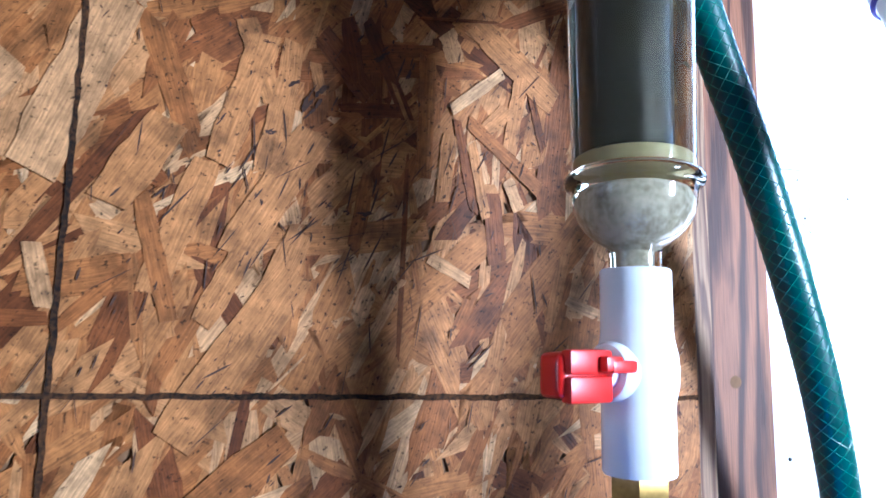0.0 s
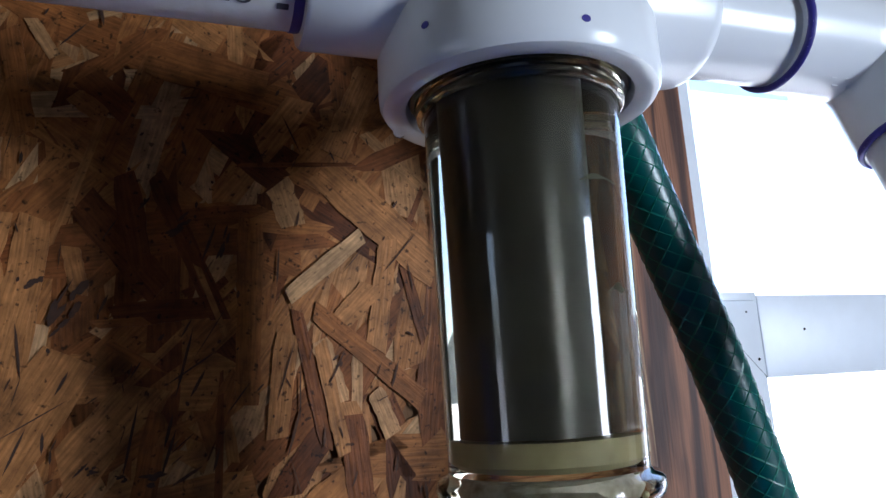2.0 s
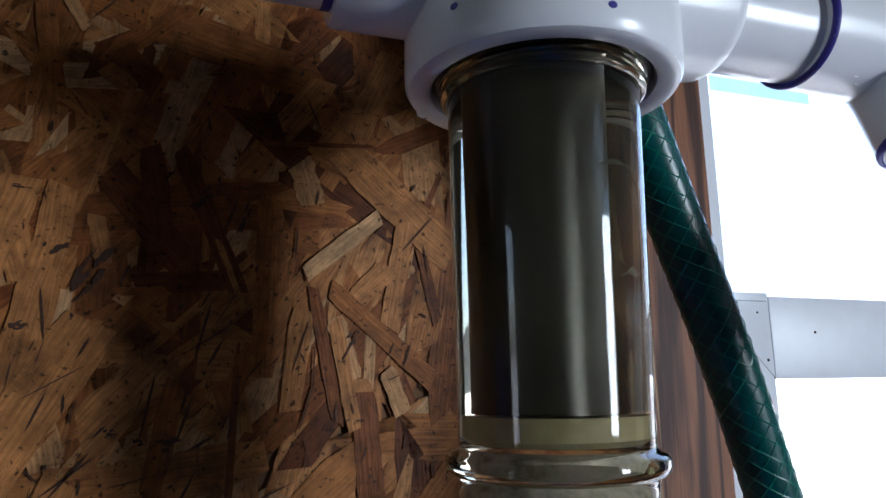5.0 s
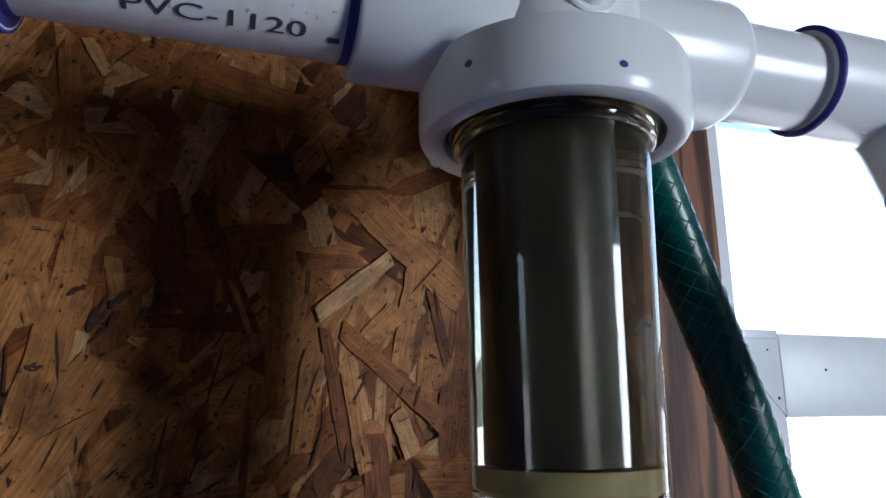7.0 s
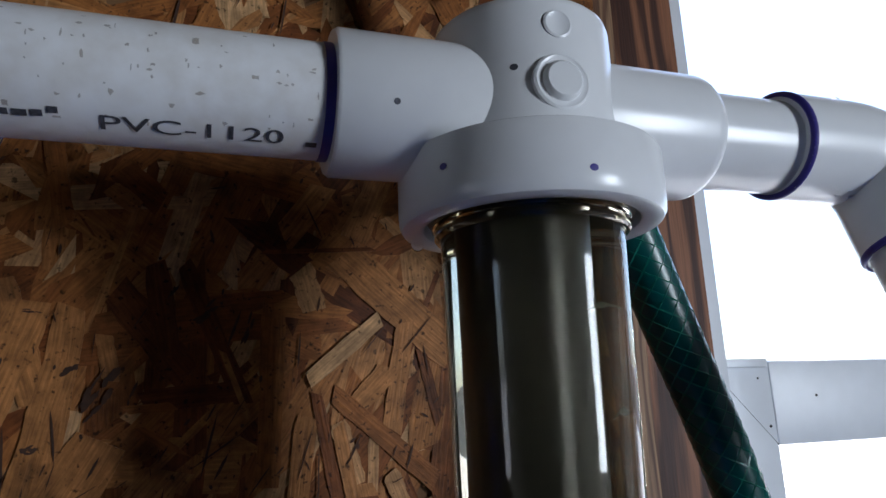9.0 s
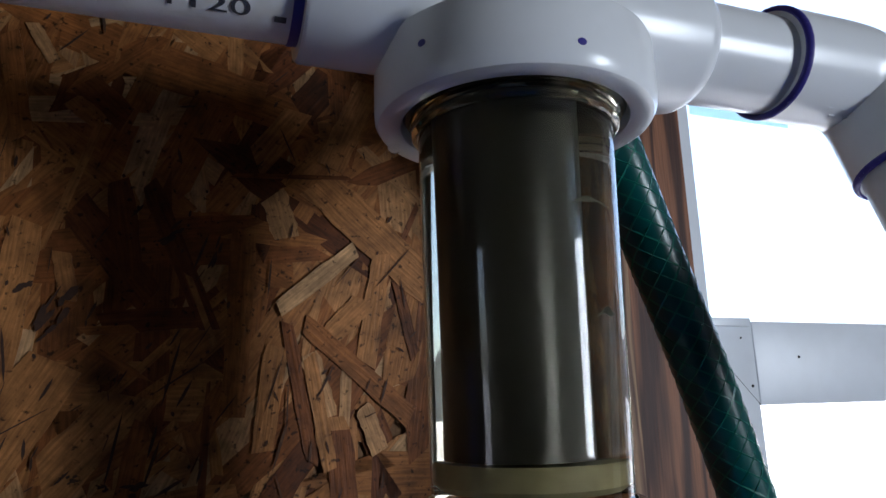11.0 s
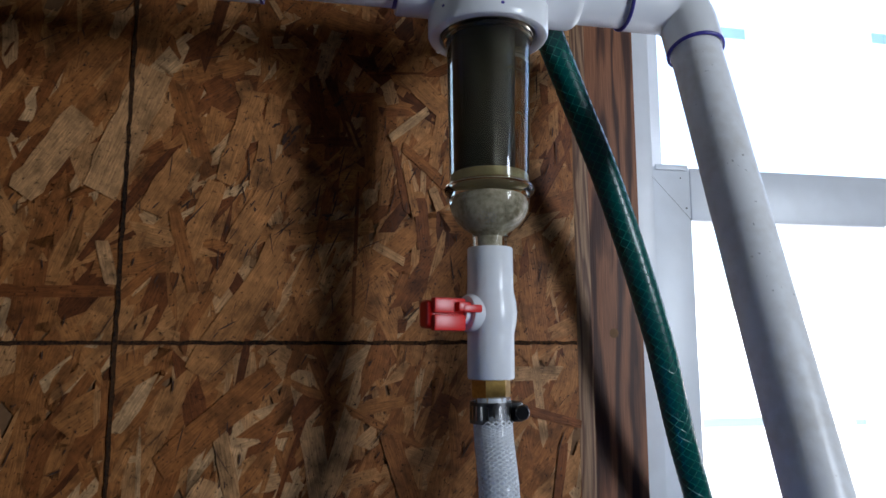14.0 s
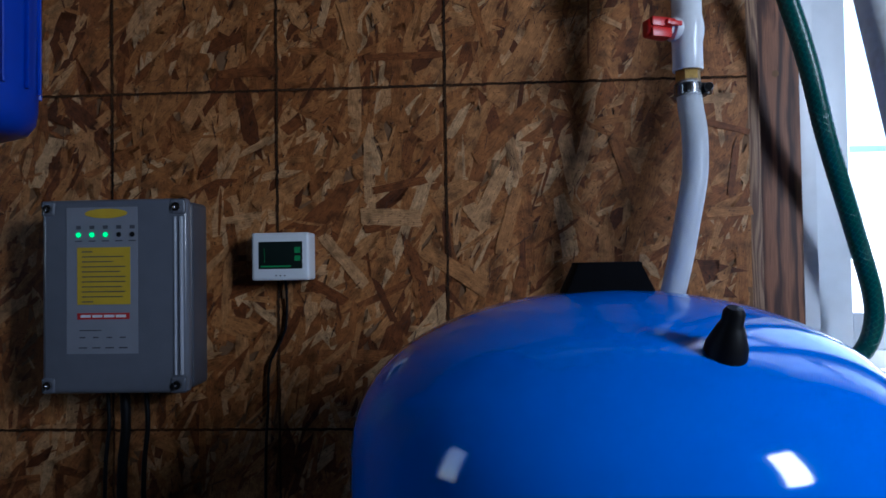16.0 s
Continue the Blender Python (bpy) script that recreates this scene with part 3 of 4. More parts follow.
for x0, x1, a in ((0.1085, 0.1115, -62), (0.1122, 0.1155, -62), (0.1162, 0.1188, -61), (0.1198, 0.1222, -57), (0.1815, 0.1845, -72)):
    bm = bmesh.new()
    vs = []
    for k in range(4):
        q = radians(a + k * 2.1)
        vs.append([bm.verts.new((x, PY - 0.01692 * math.cos(q), PZ + 0.01692 * math.sin(q))) for x in (x0, x1)])
    for p, q in zip(vs, vs[1:]):
        bm.faces.new((p[0], p[1], q[1], q[0]))
    part("printing", bm, PRINT, inlet, "unreadable print mark", False)

def dirt_marks(parent, a, b, r, count, seed, about):
    """Small smudges and scuffs on a pipe, bent to its wall."""
    rnd = random.Random(seed)
    m = axis_at(a, Vector(b) - Vector(a))
    bm = bmesh.new()
    ln = (Vector(b) - Vector(a)).length
    for k in range(count):
        s0, q0 = rnd.uniform(0, ln), radians(about + rnd.gauss(0, 26))
        w, h = rnd.choice((0.0003, 0.0004, 0.0006, 0.0011)) * rnd.uniform(0.6, 1.2), rnd.choice((0.0004, 0.0006, 0.0013)) * rnd.uniform(0.6, 1.2)
        n = 8
        ring = []
        for i in range(n):
            t = 2 * math.pi * i / n
            k1 = rnd.uniform(0.35, 1.2)
            q = q0 + h * k1 * math.sin(t) / r
            ring.append(bm.verts.new(m @ Vector(((r + 0.00012) * math.cos(q), (r + 0.00012) * math.sin(q), s0 + w * k1 * math.cos(t)))))
        bm.faces.new(ring)
    return tagged(part("dirt_marks", bm, GRIME, parent, "brown smudges and scuffs", False), kind="stuff")


GRIME = material("pipe_grime", (0.32, 0.21, 0.11), 0.8, spot=(0.14, 0.09, 0.05), grain=900, amount=0.9, Alpha=0.38)


def facing(a, b, way):
    """The angle round a pipe's axis that looks towards way."""
    v = axis_at(a, Vector(b) - Vector(a)).to_3x3().inverted() @ Vector(way)
    return math.degrees(math.atan2(v.y, v.x))


PA, PB = (0.104, PY, PZ), (0.184, PY, PZ)
dirt_marks(inlet, PA, PB, 0.0167, 70, 5, facing(PA, PB, (0, -1, -0.15)))
coup = thing("pipe_coupling", "white coupling with a purple primer edge", "pipe fitting")
bm = lathe(bmesh.new(), [(0.0169, 0), (0.0205, 0), (0.0212, 0.001), (0.0212, 0.108), (0.0205, 0.1095), (0.0169, 0.1095)], axis_at((-0.006, PY, PZ), (1, 0, 0)), 48, True)
part("sleeve", bm, PVC, coup)
bm = lathe(bmesh.new(), [(0.0172, 0.1097), (0.0214, 0.1094), (0.0214, 0.1075)], axis_at((-0.006, PY, PZ), (1, 0, 0)), 40)
part("primer_ring", bm, PRIMER, coup, "purple primer smear")
supply = pipe_run("supply_pipe", (-1.2, PY, PZ), (0.02, PY, PZ), 0.0167, "white pipe along the strand board wall")

# elbow turned down and towards the room, and the pipe that leaves it
BEND = Vector((0.3945, PY - 0.0015, PZ))
DOWN = Vector((-0.004, -0.308, -0.951)).normalized()
elbow = thing("pipe_elbow", "white elbow with purple primer rings", "pipe fitting")
ra = 0.019
p0, p1 = BEND + Vector((-0.0475, 0, 0)), BEND + DOWN * 0.040
arc = []
for k in range(13):
    t = k / 12
    arc.append((1 - t) ** 2 * (BEND + Vector((-ra, 0, 0))) + 2 * t * (1 - t) * BEND + t * t * (BEND + DOWN * ra))
bm = tube(bmesh.new(), [p0, p0.lerp(arc[0], 0.5)] + arc + [arc[-1].lerp(p1, 0.5), p1], 0.0192, 48)
part("elbow_body", bm, PVC, elbow)
for p, dr in ((p0, Vector((-1, 0, 0))), (p1, DOWN)):
    bm = lathe(bmesh.new(), [(0.0175, 0.0004), (0.0182, 0.0008), (0.0188, 0.0005), (0.0194, -0.0002), (0.0195, -0.0012), (0.0192, -0.0016)], axis_at(p, dr), 40)
    part("primer_ring", bm, PRIMER, elbow, "purple primer smear")
bm = bmesh.new()
bmesh.ops.create_uvsphere(bm, u_segments=16, v_segments=10, radius=0.0035, matrix=Matrix.Translation((0.381, PY, PZ + 0.0202)))
part("drop", bm, BOWL, elbow, "clear glue drop")
for k in range(5):
    q = radians(-118 + (k % 2) * 9)
    bm = box(bmesh.new(), (0.364 + k * 0.0032, -0.0003, -0.0007), (0.3662 + k * 0.0032, 0.0002, 0.0007))
    bmesh.ops.transform(bm, matrix=Matrix.Translation((0, PY + 0.0193 * math.cos(q), PZ + 0.0193 * math.sin(q))) @ Matrix.Rotation(q - math.pi / 2, 4, "X"), verts=bm.verts)
    part("moulded_mark", bm, PVC, elbow, "raised moulding mark", False)
end = BEND + DOWN * 1.62
drain = pipe_run("down_pipe", BEND + DOWN * 0.028, end, 0.0167, "white pipe slanting down in front of the window", PIPE)
dirt_marks(drain, BEND + DOWN * 0.05, BEND + DOWN * 0.65, 0.0167, 60, 6, facing(BEND, end, (-0.3, -1, 0)))

# ball valve
valve = thing("ball_valve", "white ball valve with a red handle under the bowl", "valve")
bm = lathe(bmesh.new(), [(0.0094, 1.5590), (0.0096, 1.5628), (0.0140, 1.5628), (0.0146, 1.5620), (0.0147, 1.537), (0.0150, 1.534), (0.0163, 1.528), (0.0168, 1.5215), (0.0163, 1.515), (0.0150, 1.509),
                         (0.0148, 1.506), (0.0148, 1.4812), (0.0142, 1.4802), (0.0105, 1.4802)], C0, 56)
part("valve_body", bm, PVC, valve)
HD = Vector((-0.94, -0.34, 0)).normalized()
hm = axis_at((AX, AY, 1.5185), HD)
bm = lathe(bmesh.new(), [(0.0122, 0.006), (0.0118, 0.017), (0.0108, 0.0185), (0.0075, 0.0187), (0.0075, 0.0225), (0, 0.0225)], hm, 40)
part("stem_collar", bm, PVC, valve)
bm = bmesh.new()
side = Vector((0, 0, 1)).cross(HD).normalized()
M = Matrix(((HD.x, side.x, 0, AX), (HD.y, side.y, 0, AY), (0, 0, 1, 1.5175), (0, 0, 0, 1)))
box(bm, (0.0225, -0.0068, -0.0104), (0.0485, 0.0062, 0.0096), 0.0038, 3)
for v in bm.verts:
    if v.co.x > 0.04:
        v.co.z *= 0.86
box(bm, (0.0240, 0.0035, -0.0104), (0.046, 0.0092, -0.0004), 0.0016, 2)
box(bm, (0.0240, 0.0035, 0.0001), (0.046, 0.0092, 0.0095), 0.0016, 2)
box(bm, (0.0150, 0.0098, 0.0008), (0.0285, 0.0136, 0.0056), 0.0012, 2)
box(bm, (0.0225, 0.0040, 0.0012), (0.0315, 0.0132, 0.0072), 0.0014, 2)
bmesh.ops.transform(bm, matrix=M, verts=bm.verts)
part("handle", bm, RED, valve, "red plastic lever handle")

# brass barb and hose with its clamp
barb = thing("hose_barb", "brass hose barb under the valve", "fitting")
bm = lathe(bmesh.new(), [(0, 1.483), (0.0118, 1.483), (0.0124, 1.4815), (0.0124, 1.4705), (0.0118, 1.469), (0.0095, 1.469), (0.0095, 1.452), (0, 1.452)], C0, 6)
part("hex_nut", bm, BRASS, barb)
pts = [(AX, AY, 1.466), (AX + 0.0005, AY - 0.004, 1.44), (0.2503, -0.127, 1.41), (0.2485, -0.13, 1.37), (0.2415, -0.129, 1.33), (0.2355, -0.122, 1.29), (0.2285, -0.112, 1.25), (0.219, -0.098, 1.2), (0.21, -0.085, 1.1), (0.2, -0.07, 0.9), (0.2, -0.07, 0.3)]
path, ln = smooth_path(pts, 150)
drainhose = thing("braided_hose", "clear braided vinyl hose hanging from the valve", "hose")
part("inner_tube", tube(bmesh.new(), path, 0.0092, 20), BRAID_CORE, drainhose)
part("outer_wall", tube(bmesh.new(), path, 0.0124, 28), BRAID_TUBE, drainhose, "clear vinyl skin")
fine, ln = smooth_path([(AX + 0.0003, AY - 0.002, 1.452)] + pts[1:], 520)
tagged(part("braid", braid(bmesh.new(), fine, 0.0118, ln / 0.04, 15, 0.0005, 4), YARN, drainhose, "white crossing yarn"), kind="stuff")
clamp = thing("hose_clamp", "steel worm-drive hose clamp, partly dark", "hose clamp")
# band and screw in a darker steel than the slots
bm = lathe(bmesh.new(), [(0.0127, 1.4535), (0.0135, 1.4535), (0.0135, 1.4665), (0.0127, 1.4665)], C0, 48, True)
part("band", bm, DARK_STEEL, clamp, "dark steel band")
for k in range(22):
    a = 2 * math.pi * k / 22
    bm = box(bmesh.new(), (0.0132, -0.0007, -0.0042), (0.01362, 0.0007, 0.0042))
    bmesh.ops.transform(bm, matrix=Matrix.Translation((AX, AY, 1.4575)) @ Matrix.Rotation(a, 4, "Z"), verts=bm.verts)
    part("slot", bm, STEEL, clamp, smooth=False)
sm = axis_at((AX + 0.0165, AY - 0.012, 1.458), (0.35, 1, 0))
bm = lathe(bmesh.new(), [(0, -0.004), (0.0038, -0.004), (0.0044, -0.003), (0.0044, 0.001), (0.003, 0.002), (0.003, 0.022), (0, 0.022)], sm, 24)
part("screw", bm, DARK_STEEL, clamp)
bm = box(bmesh.new(), (AX + 0.0105, AY - 0.008, 1.452), (AX + 0.0185, AY + 0.008, 1.464), 0.0015)
part("housing", bm, RUBBER, clamp, "dark screw housing")

# green garden hose
gp = [(0.235, -0.03, 2.3), (0.252, -0.055, 2.0), (0.268, -0.07, 1.85), (0.29, -0.072, 1.775), (0.3265, -0.064, 1.69), (0.360, -0.056, 1.615), (0.3965, -0.047, 1.511), (0.4235, -0.032, 1.423), (0.463, -0.008, 1.322), (0.4885, 0.004, 1.245), (0.489, 0.006, 1.205),
      (0.475, 0.008, 1.175), (0.445, 0.004, 1.1625), (0.41, -0.022, 1.161), (0.36, -0.05, 1.13), (0.31, -0.06, 1.0), (0.29, -0.06, 0.5)]
path, ln = smooth_path(gp, 170)
garden = thing("garden_hose", "green garden hose with a netted braid, looping onto the sill", "hose")
part("hose_wall", tube(bmesh.new(), path, 0.0106, 24), GREEN, garden)
fine, ln = smooth_path(gp, 620)
tagged(part("braid", braid(bmesh.new(), fine, 0.0104, ln / 0.062, 8, 0.0005, 4), GREEN_NET, garden, "lighter green net of yarn"), kind="stuff")


# ---- tank ----
TX, TY, TR, TT = 0.138, -0.277, 0.200, 1.2655
tank = thing("pressure_tank", "glossy blue enamelled steel pressure tank with a domed top", "pressure tank")
prof = [(0, TT)]
for k in range(1, 19):
    a = radians(k * 5)
    prof.append((TR * math.sin(a) ** 1.05, TT - 0.1313 * (1 - max(0.0, math.cos(a)) ** 0.72)))
prof += [(TR, 0.30), (TR * 0.97, 0.24), (TR * 0.8, 0.2), (TR * 0.78, 0.0), (0, 0.0)]
part("shell", lathe(bmesh.new(), prof, Matrix.Translation((TX, TY, 0)), 128), BLUE, tank)
bm = lathe(bmesh.new(), [(0, 0.031), (0.005, 0.0302), (0.0068, 0.027), (0.0068, 0.020), (0.0084, 0.0175), (0.0130, 0.005), (0.0136, -0.004), (0.0, -0.004)], Matrix.Translation((0.172, -0.415, 1.2355)) @ Matrix.Rotation(radians(6), 4, "Y") @ Matrix.Rotation(radians(20), 4, "X") @ Matrix.Scale(0.88, 4), 32)
part("valve_cap", bm, BLACK, tank, "black rubber air valve cap")
bm = bmesh.new()
box(bm, (-0.037, -0.022, -0.012), (0.037, 0.022, 0.022), 0.003)
for v in bm.verts:
    if v.co.z > 0.005:
        v.co.x *= 0.66
        v.co.y *= 0.8
bmesh.ops.transform(bm, matrix=Matrix.Translation((0.134, -0.272, 1.2645)), verts=bm.verts)
part("top_block", bm, DULL, tank, "black plastic fitting cover")

# ---- things on the panelled wall ----
ctrl = thing("control_box", "grey pump control box with lit green lamps and a yellow label", "control box")
X0, X1, Z0, Z1, YF = -0.456, -0.288, 1.148, 1.366, -0.063
bm = box(bmesh.new(), (X0 + 0.004, YF + 0.016, Z0 + 0.003), (X1 - 0.001, -0.003, Z1 - 0.003), 0.006, 3)
part("enclosure_body", bm, DARK_GREY, ctrl)
lid = part("lid", box(bmesh.new(), (X0, YF, Z0), (X1, YF + 0.015, Z1), 0.0072, 4), GREY, ctrl)
# glossy edge ribs; the lip's bright highlight is put into their lighter grey
for x, r in ((X1 - 0.0135, 0.0016), (X1 - 0.0065, 0.0022)):
    part("rib", tube(bmesh.new(), [Vector((x, YF, Z0 + 0.021)), Vector((x, YF, Z1 - 0.021))], r, 14), RIB_HIGHLIGHT, lid, "glossy moulded edge rib, coloured light for its highlight")
for x0, x1 in ((X0 + 0.001, X0 + 0.0165), (X1 - 0.019, X1 - 0.0015)):
    for z0, z1 in ((Z0 + 0.001, Z0 + 0.0185), (Z1 - 0.0185, Z1 - 0.001)):
        part("corner_pad", box(bmesh.new(), (x0, YF - 0.0012, z0), (x1, YF + 0.003, z1), 0.0035, 3), GREY, lid)
for x in (X0 + 0.009, X1 - 0.011):
    for z in (Z0 + 0.010, Z1 - 0.010):
        bm = lathe(bmesh.new(), [(0, 0.001), (0.002, 0.0012), (0.0022, 0.003), (0.0046, 0.003), (0.005, 0.0015), (0.005, -0.002)], axis_at((x, YF - 0.0012, z), (0, -1, 0)), 20)
        part("lid_screw", bm, STEEL, lid, "steel corner screw")


def plate(name, x0, z0, x1, z1, lift, mat, parent, label=""):
    return part(name, box(bmesh.new(), (x0, YF - lift, z0), (x1, YF - lift + 0.0004, z1)), mat, parent, label, False)


lab = plate("label", -0.426, 1.193, -0.344, 1.357, 0.0006, LABEL, ctrl, "pale printed front label")
bm = lathe(bmesh.new(), [(0, 0.0004), (0.0245, 0.0004), (0.0245, 0)], axis_at((-0.380, YF - 0.0008, 1.350), (0, -1, 0)) @ Matrix.Diagonal((1, 0.22, 1, 1)), 32)
part("logo_oval", bm, YELLOW, lab, "yellow oval badge")
for k in range(5):
    x = -0.412 + k * 0.0155
    bm = lathe(bmesh.new(), [(0.0028, 0), (0.0027, 0.0008), (0.0019, 0.0013), (0, 0.0015)], axis_at((x, YF - 0.0008, 1.3262), (0, -1, 0)), 16)
    part("indicator_lamp", bm, LED if k < 3 else BLACK, lab, "lit green lamp" if k < 3 else "unlit dark lamp")
    plate("print_bar", x - 0.0028, 1.3325, x + 0.0028, 1.3365, 0.001, PRINT, lab)
    plate("print_bar", x - 0.004, 1.3185, x + 0.004, 1.3198, 0.001, PRINT, lab)
yl = plate("notice", -0.4135, 1.248, -0.3525, 1.312, 0.001, YELLOW, lab, "yellow instruction notice")
for k in range(11):
    plate("print_bar", -0.408, 1.3065 - k * 0.0056, -0.408 + (0.012, 0.048, 0.036, 0.05, 0.044, 0.05, 0.05, 0.046, 0.05, 0.047, 0.013)[k], 1.3077 - k * 0.0056, 0.0014, PRINT, yl)
rl = plate("warning_strip", -0.4135, 1.2315, -0.3535, 1.2385, 0.001, REDLAB, lab, "red warning strip")
for k in range(4):
    plate("print_bar", -0.4095 + k * 0.0135, 1.2335, -0.398 + k * 0.0135, 1.2365, 0.0014, WHITE, rl)
for k in range(4):
    plate("print_bar", -0.411 + k * 0.0155, 1.2105, -0.4045 + k * 0.0155, 1.212, 0.001, PRINT, lab)
    plate("print_bar", -0.412 + k * 0.0155, 1.199, -0.4025 + k * 0.0155, 1.2005, 0.001, PRINT, lab)
plate("print_bar", -0.411, 1.2185, -0.386, 1.2198, 0.001, PRINT, lab)

disp = thing("wall_display", "small white monitor with a dark green-lit screen", "display")
DX0, DX1, DZ0, DZ1, DY = -0.225, -0.158, 1.2712, 1.3265, -0.034
part("case", box(bmesh.new(), (DX0, DY, DZ0), (DX1, -0.002, DZ1), 0.0035, 3), WHITE, disp)
scr = part("screen", box(bmesh.new(), (DX0 + 0.0085, DY - 0.0006, DZ0 + 0.0135), (DX1 - 0.0075, DY + 0.001, DZ1 - 0.0105), 0.0004), SCREEN, disp, "dark glossy screen")
for x0, z0, x1, z1 in ((-0.2138, 1.2866, -0.179, 1.2886), (-0.1745, 1.3028, -0.1678, 1.3095), (-0.1745, 1.2938, -0.1678, 1.2998), (-0.2098, 1.292, -0.2094, 1.308)):
    part("lit_mark", box(bmesh.new(), (x0, DY - 0.0009, z0), (x1, DY - 0.0005, z1)), LEDTEXT, scr, "dim green lit mark", False)
for k in range(3):
    bm = lathe(bmesh.new(), [(0, 0.0003), (0.0008, 0.0003), (0.0009, 0)], axis_at((-0.1962 + k * 0.005, DY, 1.277), (0, -1, 0)), 10)
    part("button", bm, PRINT, disp)
cable = thing("display_cable", "thin black cable hanging down the strand board wall", "cable")
path, _ = smooth_path([(-0.192, -0.012, 1.272), (-0.192, -0.006, 1.25), (-0.194, -0.005, 1.215), (-0.205, -0.005, 1.19), (-0.214, -0.006, 1.17), (-0.216, -0.006, 1.12), (-0.22, -0.006, 1.0), (-0.22, -0.01, 0.4)], 60)
part("jacket", tube(bmesh.new(), path, 0.0017, 10), BLACK, cable)
for x, r in ((-0.398, 0.0022), (-0.378, 0.0055), (-0.352, 0.0028)):
    w = thing("control_cable", "dark cable leaving the bottom of the control box", "cable", "cables under the control box")
    path, _ = smooth_path([(x, -0.03, 1.15), (x + 0.002, -0.031, 1.10), (x - 0.004, -0.03, 1.0), (x, -0.03, 0.5)], 40)
    part("jacket", tube(bmesh.new(), path, r, 12), BLACK, w)

sump = thing("filter_housing", "blue ribbed cartridge filter housing on the wall", "water filter")
prof = [(0, 1.427), (0.045, 1.428), (0.061, 1.434), (0.068, 1.445), (0.070, 1.46), (0.072, 1.75), (0.078, 1.76), (0.078, 1.80), (0, 1.80)]
part("sump", lathe(bmesh.new(), prof, Matrix.Translation((-0.498, -0.13, 0)), 64), BLUE2, sump)
for k in range(16):
    a = 2 * math.pi * k / 16
    bm = box(bmesh.new(), (0.0705, -0.002, 1.475), (0.0745, 0.002, 1.74), 0.001)
    bmesh.ops.transform(bm, matrix=Matrix.Translation((-0.498, -0.13, 0)) @ Matrix.Rotation(a, 4, "Z"), verts=bm.verts)
    part("rib", bm, BLUE2, sump)

pump = thing("black_tank", "black plastic vessel hanging above, in deep shadow", "vessel")
bm = box(bmesh.new(), (-0.42, -0.19, 1.658), (-0.078, -0.03, 1.86), 0.03, 5)
part("body", bm, DULL, pump)
gauge = thing("gauge_tube", "glossy dark blue tube with a rounded end", "tube")
bm = bmesh.new()
lathe(bm, [(0, 1.628), (0.006, 1.6295), (0.0092, 1.634), (0.0100, 1.64), (0.0100, 1.86), (0, 1.86)], Matrix.Translation((-0.06, -0.15, 0)), 32)
part("tube_body", bm, GLOSS_BLACK, gauge)


# ---- strand board ----
panel = tagged(new("wall_panel"), "rough strand board panelling with dark layout lines", "wall panel", kind="structure")
bm = box(bmesh.new(), (-2.19, 0.0012, 0.02), (PANEL_R, 0.0115, 2.44))
part("board_core", bm, CORE, panel, smooth=False)


def strands(name, count, x0, x1, z0, z1, seed, scale=1.0, base=0.0, apart=False):
    """Overlapping flakes of wood, each its own island, in one mesh."""
    rnd = random.Random(seed)
    V, Fc, UV = [], [], []
    for i in range(count):
        long = rnd.uniform(0.03, 0.12) * scale * rnd.choice((0.35, 0.7, 1, 1, 1.1))
        wide = min(long * 0.45, rnd.uniform(0.006, 0.024) * scale)
        if rnd.random() < 0.16:
            wide *= 0.4
        ang = rnd.gauss(66, 24) if rnd.random() < 0.78 else rnd.uniform(0, 180)
        ang = radians(ang)
        cx, cz = rnd.uniform(x0, x1), rnd.uniform(z0, z1)
        y = -0.0001 - base - 0.0009 * rnd.random()
        tx, tz = rnd.uniform(-0.006, 0.006), rnd.uniform(-0.015, 0.015)
        m = 6
        low, high = [], []
        sl, sr = rnd.gauss(0, 0.6), rnd.gauss(0, 0.6)
        bow = rnd.gauss(0, 0.10) * wide
        for k in range(m + 1):
            u = -0.5 + k / m
            tip = 1.0 if 0 < k < m else rnd.uniform(0.15, 0.95)
            slide = sl * wide if k == 0 else sr * wide if k == m else 0
            mid = bow * (1 - 4 * u * u)
            low.append((u * long + slide, mid - 0.5 * wide * tip * rnd.uniform(0.86, 1.06)))
            high.append((u * long - slide, mid + 0.5 * wide * tip * rnd.uniform(0.86, 1.06)))
        edge = low + high[::-1]
        n0 = len(V)
        ca, sa = math.cos(ang), math.sin(ang)
        ou, ov = rnd.uniform(0, 9), rnd.uniform(0, 9)
        for u, v in edge:
            px, pz = cx + u * ca - v * sa, cz + u * sa + v * ca
            if px > PANEL_R - 0.001:
                px = PANEL_R - 0.001 - 0.0006 * rnd.random()
            V.append((px, y + u * tx + v * tz, pz))
            UV.append((u + ou, v + ov))
        h = len(edge)
        for k in range(m):
            Fc.append((n0 + k, n0 + k + 1, n0 + h - 2 - k, n0 + h - 1 - k))
    groups = [(V, Fc, UV)]
    if apart:
        h = 2 * m + 2
        groups = [(V[i * h:i * h + h], [tuple(k - i * h for k in f) for f in Fc[i * m:i * m + m]], UV[i * h:i * h + h]) for i in range(count)]
    for verts, faces, uvs in groups:
        me = bpy.data.meshes.new(name)
        me.from_pydata(verts, [], [f[::-1] for f in faces])
        uv = me.uv_layers.new(name="grain")
        uv.data.foreach_set("uv", np.array([uvs[l.vertex_index] for l in me.loops], dtype=np.float32).ravel())
        me.materials.append(OSB_LOOSE if apart else OSB)
        ob = new(name, me)
        ob.parent = panel
        if not apart:
            tagged(ob, "overlapping wood strands in tan, amber and brown", kind="stuff")


strands("strand_layer", 5200, -0.75, PANEL_R - 0.005, 0.98, 2.02, 11)
